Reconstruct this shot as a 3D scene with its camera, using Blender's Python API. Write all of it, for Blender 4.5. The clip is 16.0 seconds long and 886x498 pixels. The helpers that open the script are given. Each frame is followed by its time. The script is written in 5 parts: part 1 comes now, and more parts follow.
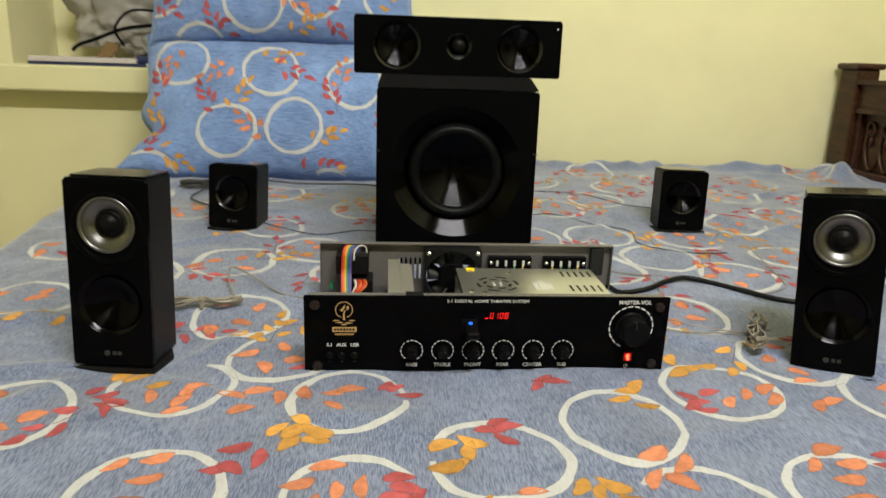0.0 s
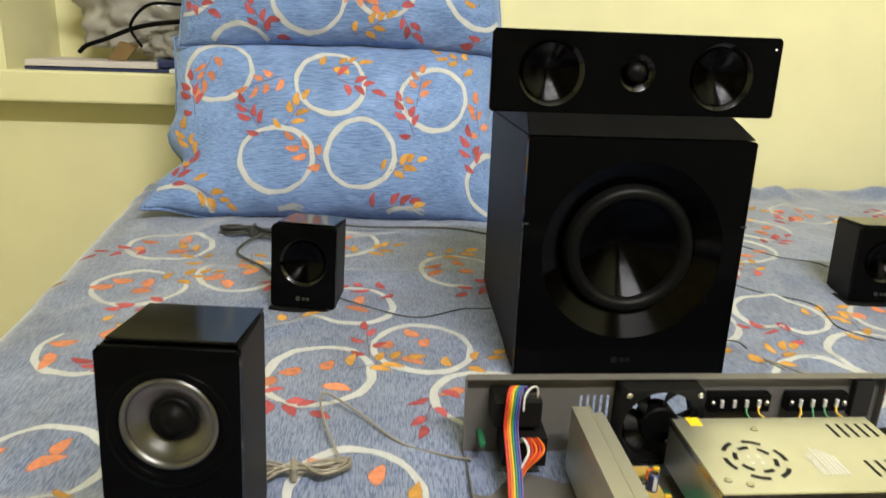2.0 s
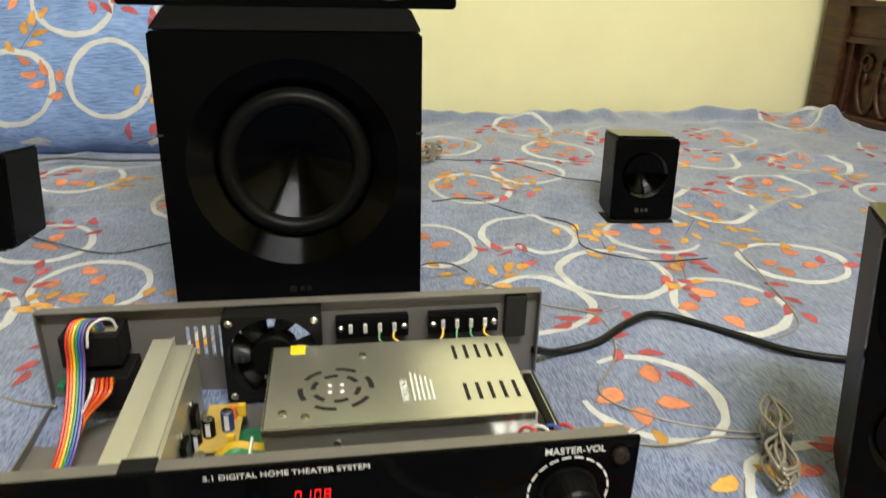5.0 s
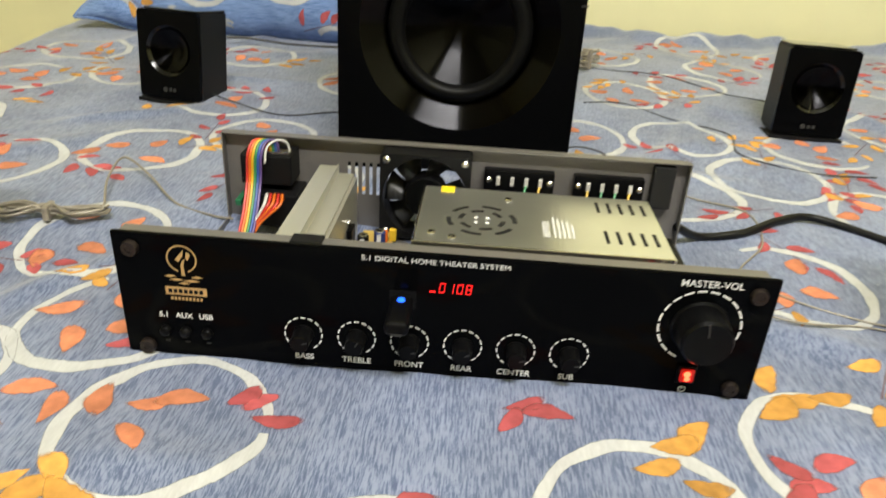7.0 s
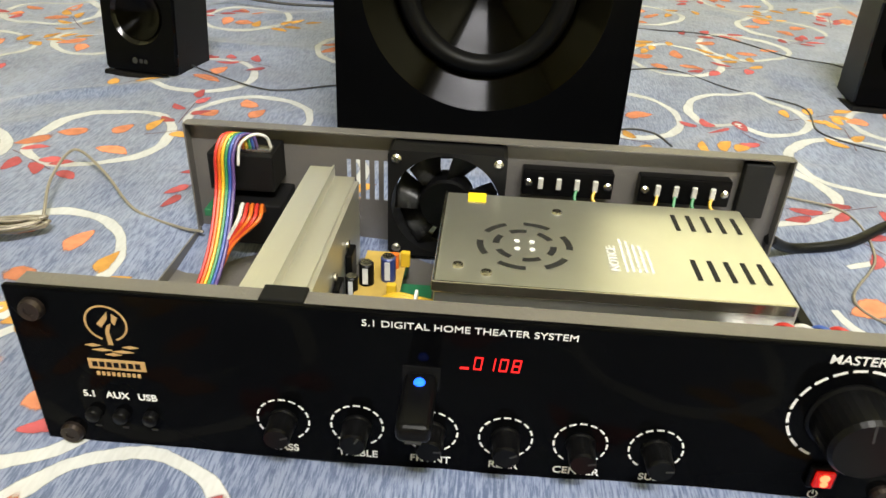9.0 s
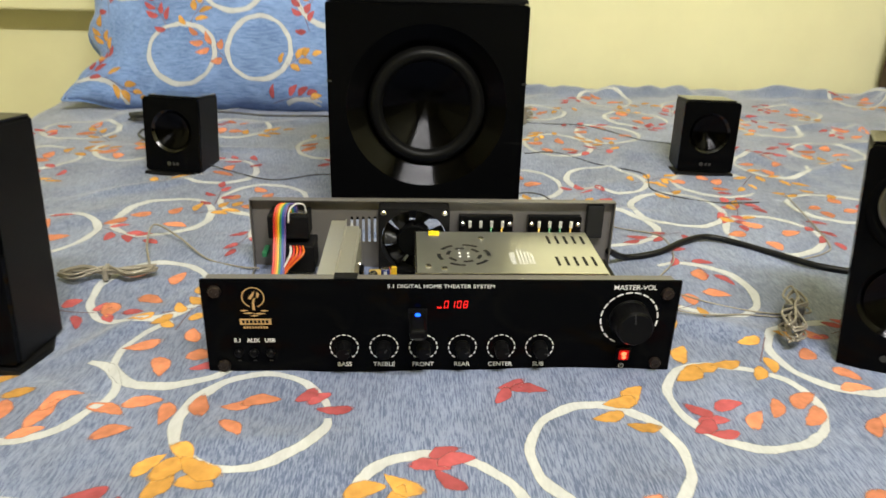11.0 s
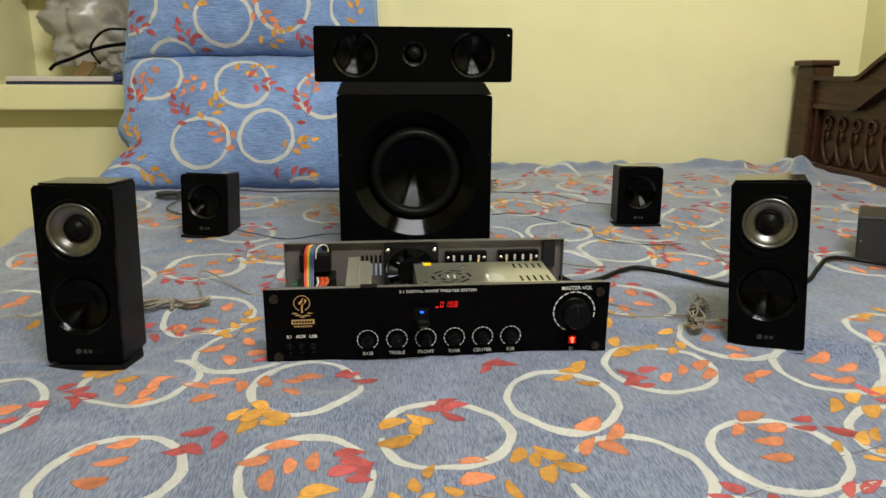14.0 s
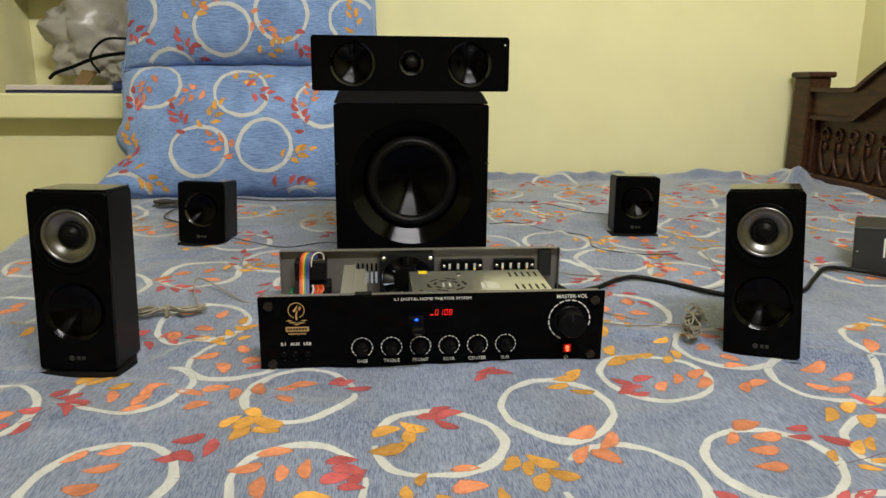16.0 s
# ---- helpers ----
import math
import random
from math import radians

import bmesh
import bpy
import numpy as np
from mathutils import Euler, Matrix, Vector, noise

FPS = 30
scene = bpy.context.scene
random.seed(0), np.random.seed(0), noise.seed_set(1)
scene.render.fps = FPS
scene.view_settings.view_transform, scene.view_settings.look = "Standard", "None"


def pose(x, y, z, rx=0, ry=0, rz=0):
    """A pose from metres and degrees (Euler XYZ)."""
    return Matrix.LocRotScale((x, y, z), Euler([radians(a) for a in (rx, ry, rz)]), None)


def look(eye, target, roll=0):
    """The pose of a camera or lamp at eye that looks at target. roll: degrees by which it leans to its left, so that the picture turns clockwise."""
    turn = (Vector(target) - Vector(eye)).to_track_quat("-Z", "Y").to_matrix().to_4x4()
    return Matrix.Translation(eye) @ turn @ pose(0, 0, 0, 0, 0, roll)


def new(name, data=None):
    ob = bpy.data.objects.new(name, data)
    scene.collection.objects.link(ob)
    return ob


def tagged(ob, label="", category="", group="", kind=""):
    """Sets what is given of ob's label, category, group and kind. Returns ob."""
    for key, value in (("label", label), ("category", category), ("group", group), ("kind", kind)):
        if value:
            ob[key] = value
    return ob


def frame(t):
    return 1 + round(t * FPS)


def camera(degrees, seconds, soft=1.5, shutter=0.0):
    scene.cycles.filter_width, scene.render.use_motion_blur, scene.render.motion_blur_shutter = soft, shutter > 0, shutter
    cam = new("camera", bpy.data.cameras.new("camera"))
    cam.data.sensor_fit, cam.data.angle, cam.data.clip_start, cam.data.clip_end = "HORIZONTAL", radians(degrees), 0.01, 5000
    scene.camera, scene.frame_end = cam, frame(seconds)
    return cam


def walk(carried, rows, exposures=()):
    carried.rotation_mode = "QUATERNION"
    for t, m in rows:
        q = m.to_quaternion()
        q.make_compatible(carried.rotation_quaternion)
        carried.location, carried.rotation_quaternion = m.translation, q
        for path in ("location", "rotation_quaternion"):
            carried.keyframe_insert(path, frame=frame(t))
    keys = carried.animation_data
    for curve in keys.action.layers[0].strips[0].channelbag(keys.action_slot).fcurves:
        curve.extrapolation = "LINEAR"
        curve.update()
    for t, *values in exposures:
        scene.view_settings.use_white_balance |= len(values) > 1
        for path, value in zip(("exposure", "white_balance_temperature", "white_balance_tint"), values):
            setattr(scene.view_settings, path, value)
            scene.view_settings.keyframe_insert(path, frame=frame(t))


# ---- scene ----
cam = camera(64.0, 16.0, shutter=0.5)
PATH = [
    (0, (-0.002, -0.005, 0.358), (0.164, 1.923, -0.147), 1.9),
    (0.5, (-0.065, 0.082, 0.354), (0.209, 1.978, -0.22), 2.4),
    (1, (-0.139, 0.186, 0.357), (0.081, 2.093, -0.204), -0.6),
    (1.5, (-0.169, 0.297, 0.375), (0.016, 2.187, -0.251), 1.1),
    (2, (-0.175, 0.373, 0.415), (-0.004, 2.285, -0.148), 2.1),
    (2.5, (-0.143, 0.394, 0.418), (0.043, 2.31, -0.126), 2.0),
    (3, (-0.091, 0.41, 0.427), (0.104, 2.324, -0.122), 1.4),
    (3.5, (-0.006, 0.433, 0.417), (0.226, 2.337, -0.152), 0.4),
    (4, (0.087, 0.454, 0.403), (0.433, 2.331, -0.196), 0.1),
    (6.3, (0.167, 0.346, 0.316), (0.232, 2.189, -0.457), 2.2),
    (6.5, (0.159, 0.343, 0.313), (0.171, 2.188, -0.461), 2.2),
    (7, (0.139, 0.363, 0.29), (0.072, 2.179, -0.544), 3.4),
    (7.5, (0.137, 0.412, 0.272), (0.011, 2.19, -0.637), 2.6),
    (8, (0.138, 0.467, 0.27), (0.024, 2.245, -0.639), 2.6),
    (8.5, (0.131, 0.509, 0.271), (0.023, 2.28, -0.652), 2.9),
    (8.7, (0.126, 0.519, 0.268), (0.021, 2.282, -0.671), 2.8),
    (10.8, (0.095, 0.237, 0.342), (0.193, 2.079, -0.43), 1.8),
    (11, (0.09, 0.194, 0.35), (0.189, 2.059, -0.367), 1.4),
    (11.5, (0.083, 0.098, 0.354), (0.212, 1.977, -0.317), 1.5),
    (12, (0.076, 0.022, 0.357), (0.263, 1.915, -0.262), 1.8),
    (12.5, (0.056, -0.028, 0.364), (0.238, 1.887, -0.185), 1.8),
    (13, (0.053, -0.06, 0.362), (0.232, 1.877, -0.1), -0.0),
    (13.5, (0.049, -0.067, 0.354), (0.247, 1.872, -0.095), -0.1),
    (14, (0.045, -0.065, 0.352), (0.232, 1.868, -0.125), 0.2),
    (14.5, (0.045, -0.066, 0.353), (0.239, 1.869, -0.115), 0.5),
    (15, (0.053, -0.067, 0.35), (0.266, 1.872, -0.09), 0.5),
    (15.5, (0.051, -0.067, 0.349), (0.244, 1.873, -0.099), 0.4),
    (16, (0.051, -0.066, 0.348), (0.239, 1.874, -0.099), 0.4),
]
walk(cam, [(t, look(eye, target, roll)) for t, eye, target, roll in PATH], exposures=[
    (0.0, -0.12), (1.0, 0.0), (2.0, 0.17), (2.5, 0.15), (3.0, 0.09), (4.0, 0.05), (6.5, 0.28), (7.0, 0.25), (7.5, 0.34), (8.5, 0.5), (11.0, 0.2), (11.5, 0.1), (12.0, 0.03), (13.0, -0.17), (16.0, -0.24)])

# ---------------------------------------------------------------- light
world = bpy.data.worlds.new("world")
world.use_nodes = True
world.node_tree.nodes["Background"].inputs[0].default_value = (1.0, 0.93, 0.8, 1)
world.node_tree.nodes["Background"].inputs[1].default_value = 0.02
scene.world = world



def area_lamp(name, m, sx, sy, watts, colour):
    d = bpy.data.lights.new(name, "AREA")
    d.shape, d.size, d.size_y, d.energy, d.color = "RECTANGLE", sx, sy, watts, colour
    ob = new(name, d)
    ob.matrix_world = m
    return ob


area_lamp("tube_light_glow", look((0.5, -0.55, 2.225), (0.5, 2.0, 0.80)), 1.2, 0.06, 78, (1.0, 0.975, 0.92))

# ---------------------------------------------------------------- materials


def material(name, colour, rough=0.5, metal=0.0, var=0.12, scale=30.0, bump=0.0, bump_scale=200.0, stretch=(1, 1, 1),
             spec=0.5, coat=0.0, aniso=0.0, alpha=1.0, emit=None, power=0.0, transmission=0.0, rough_var=0.0, island=0.0, worn=None):
    m = bpy.data.materials.new(name)
    m.use_nodes = True
    nt = m.node_tree
    b = nt.nodes["Principled BSDF"]
    b.inputs["Roughness"].default_value = rough
    b.inputs["Metallic"].default_value = metal
    b.inputs["Specular IOR Level"].default_value = spec
    b.inputs["Coat Weight"].default_value = coat
    b.inputs["Coat Roughness"].default_value = 0.04
    b.inputs["Transmission Weight"].default_value = transmission
    tc = nt.nodes.new("ShaderNodeTexCoord")
    mp = nt.nodes.new("ShaderNodeMapping")
    mp.inputs["Scale"].default_value = stretch
    nt.links.new(tc.outputs["Object"], mp.inputs[0])
    n1 = nt.nodes.new("ShaderNodeTexNoise")
    n1.inputs["Scale"].default_value = scale
    n1.inputs["Detail"].default_value = 6
    n2 = nt.nodes.new("ShaderNodeTexNoise")
    n2.inputs["Scale"].default_value = scale * 0.13
    n2.inputs["Detail"].default_value = 3
    nt.links.new(mp.outputs[0], n1.inputs["Vector"])
    nt.links.new(mp.outputs[0], n2.inputs["Vector"])
    add = nt.nodes.new("ShaderNodeMath")
    add.operation = "ADD"
    nt.links.new(n1.outputs["Fac"], add.inputs[0])
    nt.links.new(n2.outputs["Fac"], add.inputs[1])
    rng = nt.nodes.new("ShaderNodeMapRange")
    rng.inputs[1].default_value, rng.inputs[2].default_value = 0.6, 1.4
    rng.inputs[3].default_value, rng.inputs[4].default_value = 1 - var, 1 + var
    nt.links.new(add.outputs[0], rng.inputs[0])
    fac = rng.outputs[0]
    if island:
        geo = nt.nodes.new("ShaderNodeNewGeometry")
        r2 = nt.nodes.new("ShaderNodeMapRange")
        r2.inputs[3].default_value, r2.inputs[4].default_value = 1 - island, 1 + island
        nt.links.new(geo.outputs["Random Per Island"], r2.inputs[0])
        mul = nt.nodes.new("ShaderNodeMath")
        mul.operation = "MULTIPLY"
        nt.links.new(fac, mul.inputs[0])
        nt.links.new(r2.outputs[0], mul.inputs[1])
        fac = mul.outputs[0]
    vm = nt.nodes.new("ShaderNodeVectorMath")
    vm.operation = "SCALE"
    vm.inputs[0].default_value = colour
    nt.links.new(fac, vm.inputs["Scale"])
    nt.links.new(vm.outputs[0], b.inputs["Base Color"])
    if rough_var:
        rr = nt.nodes.new("ShaderNodeMapRange")
        rr.inputs[3].default_value, rr.inputs[4].default_value = rough - rough_var, rough + rough_var
        nt.links.new(n2.outputs["Fac"], rr.inputs[0])
        nt.links.new(rr.outputs[0], b.inputs["Roughness"])
    if bump:
        n3 = nt.nodes.new("ShaderNodeTexNoise")
        n3.inputs["Scale"].default_value = bump_scale
        n3.inputs["Detail"].default_value = 4
        nt.links.new(mp.outputs[0], n3.inputs["Vector"])
        bp = nt.nodes.new("ShaderNodeBump")
        bp.inputs["Strength"].default_value = bump
        bp.inputs["Distance"].default_value = 0.002
        nt.links.new(n3.outputs["Fac"], bp.inputs["Height"])
        nt.links.new(bp.outputs[0], b.inputs["Normal"])
    if aniso:
        b.inputs["Anisotropic"].default_value = aniso
        tg = nt.nodes.new("ShaderNodeTangent")
        tg.direction_type, tg.axis = "RADIAL", "Y"
        nt.links.new(tg.outputs[0], b.inputs["Tangent"])
        b.inputs["Anisotropic Rotation"].default_value = 0.25
    if emit:
        b.inputs["Emission Color"].default_value = (*emit, 1)
        b.inputs["Emission Strength"].default_value = power
    if worn:
        # dry-brushed print: thin at its rim, broken by the threads
        at = nt.nodes.new("ShaderNodeAttribute")
        at.attribute_name = "cover"
        wn = nt.nodes.new("ShaderNodeTexNoise")
        wn.inputs["Scale"].default_value, wn.inputs["Detail"].default_value = 170, 4
        wm = nt.nodes.new("ShaderNodeMapping")
        wm.inputs["Scale"].default_value = worn
        nt.links.new(tc.outputs["Object"], wm.inputs[0])
        nt.links.new(wm.outputs[0], wn.inputs["Vector"])
        wa = nt.nodes.new("ShaderNodeMath")
        wa.operation = "MULTIPLY_ADD"
        nt.links.new(wn.outputs["Fac"], wa.inputs[0])
        wa.inputs[1].default_value = 1.6
        nt.links.new(at.outputs["Fac"], wa.inputs[2])
        wr = nt.nodes.new("ShaderNodeMapRange")
        wr.inputs[1].default_value, wr.inputs[2].default_value = 0.80, 1.45
        wr.inputs[3].default_value, wr.inputs[4].default_value = 0.0, 0.88
        nt.links.new(wa.outputs[0], wr.inputs[0])
        nt.links.new(wr.outputs[0], b.inputs["Alpha"])
    if alpha < 1:
        b.inputs["Alpha"].default_value = alpha
    return m


def cloth(name, blue, dark, along, fuzz=0.6):
    """Heathered blue cotton: short dark dashes along one way of the weave, over soft cloudy fading."""
    m = bpy.data.materials.new(name)
    m.use_nodes = True
    nt = m.node_tree
    b = nt.nodes["Principled BSDF"]
    b.inputs["Roughness"].default_value = 0.85
    b.inputs["Specular IOR Level"].default_value = 0.2
    b.inputs["Sheen Weight"].default_value = fuzz
    b.inputs["Sheen Tint"].default_value = (0.95, 0.95, 1.0, 1)
    tc = nt.nodes.new("ShaderNodeTexCoord")
    mp = nt.nodes.new("ShaderNodeMapping")
    mp.inputs["Scale"].default_value = along
    nt.links.new(tc.outputs["Object"], mp.inputs[0])
    dash = nt.nodes.new("ShaderNodeTexNoise")
    dash.inputs["Scale"].default_value = 76
    dash.inputs["Detail"].default_value = 5
    dash.inputs["Roughness"].default_value = 0.65
    nt.links.new(mp.outputs[0], dash.inputs["Vector"])
    cloud = nt.nodes.new("ShaderNodeTexNoise")
    cloud.inputs["Scale"].default_value = 9
    cloud.inputs["Detail"].default_value = 4
    nt.links.new(tc.outputs["Object"], cloud.inputs["Vector"])
    ramp = nt.nodes.new("ShaderNodeValToRGB")
    ramp.color_ramp.elements[0].position, ramp.color_ramp.elements[0].color = 0.40, (*dark, 1)
    ramp.color_ramp.elements[1].position, ramp.color_ramp.elements[1].color = 0.58, (*blue, 1)
    patchy = nt.nodes.new("ShaderNodeTexNoise")
    patchy.inputs["Scale"].default_value, patchy.inputs["Detail"].default_value = 16, 3
    nt.links.new(tc.outputs["Object"], patchy.inputs["Vector"])
    mix = nt.nodes.new("ShaderNodeMath")
    mix.operation = "MULTIPLY_ADD"
    mix.inputs[1].default_value = 0.13
    nt.links.new(patchy.outputs["Fac"], mix.inputs[0])
    nt.links.new(dash.outputs["Fac"], mix.inputs[2])
    centred = nt.nodes.new("ShaderNodeMath")
    centred.operation = "SUBTRACT"
    centred.inputs[1].default_value = 0.065
    nt.links.new(mix.outputs[0], centred.inputs[0])
    nt.links.new(centred.outputs[0], ramp.inputs[0])
    rng = nt.nodes.new("ShaderNodeMapRange")
    rng.inputs[1].default_value, rng.inputs[2].default_value = 0.3, 0.7
    rng.inputs[3].default_value, rng.inputs[4].default_value = 0.84, 1.18
    nt.links.new(cloud.outputs["Fac"], rng.inputs[0])
    vm = nt.nodes.new("ShaderNodeVectorMath")
    vm.operation = "SCALE"
    nt.links.new(ramp.outputs[0], vm.inputs[0])
    nt.links.new(rng.outputs[0], vm.inputs["Scale"])
    nt.links.new(vm.outputs[0], b.inputs["Base Color"])
    weave = nt.nodes.new("ShaderNodeTexNoise")
    weave.inputs["Scale"].default_value = 55
    weave.inputs["Detail"].default_value = 6
    nt.links.new(tc.outputs["Object"], weave.inputs["Vector"])
    bp = nt.nodes.new("ShaderNodeBump")
    bp.inputs["Strength"].default_value, bp.inputs["Distance"].default_value = 0.35, 0.003
    nt.links.new(weave.outputs["Fac"], bp.inputs["Height"])
    nt.links.new(bp.outputs[0], b.inputs["Normal"])
    return m


def wood(name, colour, dark):
    m = bpy.data.materials.new(name)
    m.use_nodes = True
    nt = m.node_tree
    b = nt.nodes["Principled BSDF"]
    b.inputs["Roughness"].default_value = 0.42
    b.inputs["Specular IOR Level"].default_value = 0.3
    b.inputs["Coat Weight"].default_value = 0.05
    b.inputs["Coat Roughness"].default_value = 0.2
    tc = nt.nodes.new("ShaderNodeTexCoord")
    mp = nt.nodes.new("ShaderNodeMapping")
    mp.inputs["Scale"].default_value = (9, 1.2, 9)
    nt.links.new(tc.outputs["Object"], mp.inputs[0])
    n = nt.nodes.new("ShaderNodeTexNoise")
    n.inputs["Scale"].default_value, n.inputs["Detail"].default_value, n.inputs["Distortion"].default_value = 9, 8, 0.8
    nt.links.new(mp.outputs[0], n.inputs["Vector"])
    ramp = nt.nodes.new("ShaderNodeValToRGB")
    ramp.color_ramp.elements[0].position, ramp.color_ramp.elements[0].color = 0.35, (*dark, 1)
    ramp.color_ramp.elements[1].position, ramp.color_ramp.elements[1].color = 0.65, (*colour, 1)
    nt.links.new(n.outputs["Fac"], ramp.inputs[0])
    nt.links.new(ramp.outputs[0], b.inputs["Base Color"])
    bp = nt.nodes.new("ShaderNodeBump")
    bp.inputs["Strength"].default_value, bp.inputs["Distance"].default_value = 0.25, 0.001
    nt.links.new(n.outputs["Fac"], bp.inputs["Height"])
    nt.links.new(bp.outputs[0], b.inputs["Normal"])
    return m


WALL = material("yellow_wall_paint", (0.750, 0.718, 0.432), 0.6, var=0.05, scale=9, bump=0.12, bump_scale=60, spec=0.3)
CEIL = material("white_ceiling_paint", (0.78, 0.77, 0.7), 0.7, var=0.04, scale=8)
FLOOR = material("floor_tile_glaze", (0.42, 0.38, 0.32), 0.3, var=0.1, scale=14)
SHEET = cloth("blue_heather_sheet", (0.222, 0.264, 0.394), (0.074, 0.103, 0.194), (9, 1.0, 6), 0.7)
SLIP = cloth("blue_heather_pillowcase", (0.235, 0.352, 0.63), (0.088, 0.165, 0.375), (0.55, 6, 15), 0.3)
INK = {
    "white": material("white_print", (0.58, 0.59, 0.59), 0.85, var=0.14, scale=110, spec=0.2, stretch=(4, 1, 4), worn=(1, 0.35, 1)),
    "red": material("red_print", (0.45, 0.095, 0.10), 0.85, var=0.36, scale=110, spec=0.2, island=0.22, worn=(1, 0.35, 1)),
    "orange": material("orange_print", (0.66, 0.245, 0.125), 0.85, var=0.36, scale=110, spec=0.2, island=0.18, worn=(1, 0.35, 1)),
    "yellow": material("yellow_print", (0.64, 0.33, 0.075), 0.85, var=0.36, scale=110, spec=0.2, island=0.2, worn=(1, 0.35, 1)),
    "stem": material("brown_print", (0.16, 0.10, 0.11), 0.85, var=0.1, spec=0.2),
}
GLOSS = material("black_gloss_panel", (0.0020, 0.0021, 0.0024), 0.06, var=0.2, scale=20, spec=0.035, rough_var=0.03)
GLOSSTOP = material("black_polished_top", (0.003, 0.003, 0.0034), 0.10, var=0.2, scale=20, spec=0.5, rough_var=0.04)
VINYL = material("black_grained_vinyl", (0.0048, 0.0048, 0.0052), 0.45, spec=0.13, var=0.2, scale=120, bump=0.25, bump_scale=500)
RUBBER = material("black_rubber", (0.0035, 0.0035, 0.0035), 0.42, spec=0.10, var=0.15, scale=60)
CONE = material("black_spun_cone", (0.009, 0.009, 0.0098), 0.20, metal=1.0, var=0.15, scale=80, aniso=0.97)
SPUN = material("dark_spun_metal", (0.013, 0.013, 0.0142), 0.15, metal=1.0, var=0.12, scale=60, aniso=0.92)
LIP = material("polished_dark_lip", (0.040, 0.040, 0.042), 0.16, metal=1.0, var=0.12, scale=60, aniso=0.80)
SILVER = material("satin_silver_metal", (0.19, 0.187, 0.183), 0.36, metal=1.0, var=0.08, scale=60, aniso=0.5)
CHROME = material("nickel_screw", (0.62, 0.60, 0.56), 0.25, metal=1.0, var=0.1, scale=200)
GREYSTEEL = material("grey_painted_steel", (0.165, 0.155, 0.147), 0.42, metal=0.3, var=0.1, scale=30, bump=0.1, bump_scale=400)
ALU = material("dull_aluminium", (0.70, 0.69, 0.64), 0.40, metal=0.85, var=0.1, scale=25, stretch=(1, 0.15, 1), bump=0.1)
ZINC = material("galvanised_steel", (0.78, 0.79, 0.79), 0.33, metal=0.95, var=0.1, scale=18, rough_var=0.08)
HOLE = material("dark_hole", (0.006, 0.006, 0.006), 0.9)
PLASTIC = material("black_plastic", (0.0032, 0.0032, 0.0036), 0.3, spec=0.10, var=0.15, scale=80)
MATTE = material("matte_black_plastic", (0.006, 0.006, 0.0065), 0.55, spec=0.16, var=0.15, scale=80)
PRINTW = material("white_panel_print", (0.82, 0.82, 0.82), 0.5, var=0.03)
BOLT = material("dark_bronze_bolt", (0.035, 0.026, 0.022), 0.4, metal=0.7, var=0.25, scale=300)
GREYPRINT = material("grey_badge_print", (0.045, 0.045, 0.045), 0.45, metal=0.3, spec=0.2)
FAINT = material("dark_badge_print", (0.009, 0.009, 0.009), 0.5, spec=0.08)
GOLD = material("gold_panel_print", (0.62, 0.40, 0.17), 0.45, metal=0.3, var=0.1, scale=300)
REDLED = material("red_display_digit", (0.5, 0.01, 0.01), 0.4, emit=(1.0, 0.012, 0.01), power=1.5)
REDLAMP = material("red_switch_lamp", (0.7, 0.03, 0.02), 0.3, emit=(1.0, 0.08, 0.03), power=5.0)
REDLENS = material("red_rocker_lens", (0.30, 0.008, 0.006), 0.25, emit=(1.0, 0.01, 0.005), power=0.30)
BLUELED = material("blue_status_led", (0.02, 0.08, 0.6), 0.3, emit=(0.005, 0.09, 1.0), power=2.6)
PCB = material("tan_circuit_board", (0.42, 0.29, 0.07), 0.5, var=0.15, scale=120)
PCBG = material("green_circuit_board", (0.02, 0.16, 0.07), 0.4, var=0.15, scale=120)
CAPBLUE = material("dark_blue_capacitor", (0.025, 0.04, 0.16), 0.35, var=0.2, scale=150)
CAPWHITE = material("pale_capacitor_stripe", (0.55, 0.57, 0.6), 0.4)
TIN = material("tinned_lug", (0.78, 0.77, 0.74), 0.45, metal=0.4)
BLADE = material("fan_blade_plastic", (0.055, 0.055, 0.056), 0.35)
TERMGREEN = material("green_terminal_plastic", (0.03, 0.28, 0.10), 0.4)
YELLOWTAG = material("yellow_sticker", (0.85, 0.62, 0.02), 0.5, var=0.06)
MAINS = material("black_mains_cable", (0.007, 0.007, 0.007), 0.42, spec=0.2, var=0.15)
WIRE = material("clear_speaker_wire", (0.30, 0.27, 0.22), 0.35, metal=0.25, var=0.2, scale=200)
DARKWIRE = material("dark_grey_wire", (0.05, 0.05, 0.05), 0.45)
TEAK = wood("dark_teak", (0.066, 0.027, 0.010), (0.026, 0.010, 0.0045))
TEAKRED = wood("reddish_teak", (0.060, 0.022, 0.012), (0.026, 0.010, 0.006))
BAG = material("cloudy_plastic_bag", (0.60, 0.575, 0.54), 0.30, var=0.25, scale=25, bump=0.5, bump_scale=40, transmission=0.45)
PAPER = material("stacked_paper", (0.62, 0.57, 0.55), 0.8, var=0.1, scale=20, stretch=(1, 1, 40))
NAVY = material("navy_plastic_cover", (0.03, 0.04, 0.12), 0.35, var=0.2)
BROWN = material("brown_card", (0.20, 0.125, 0.045), 0.7, var=0.15)
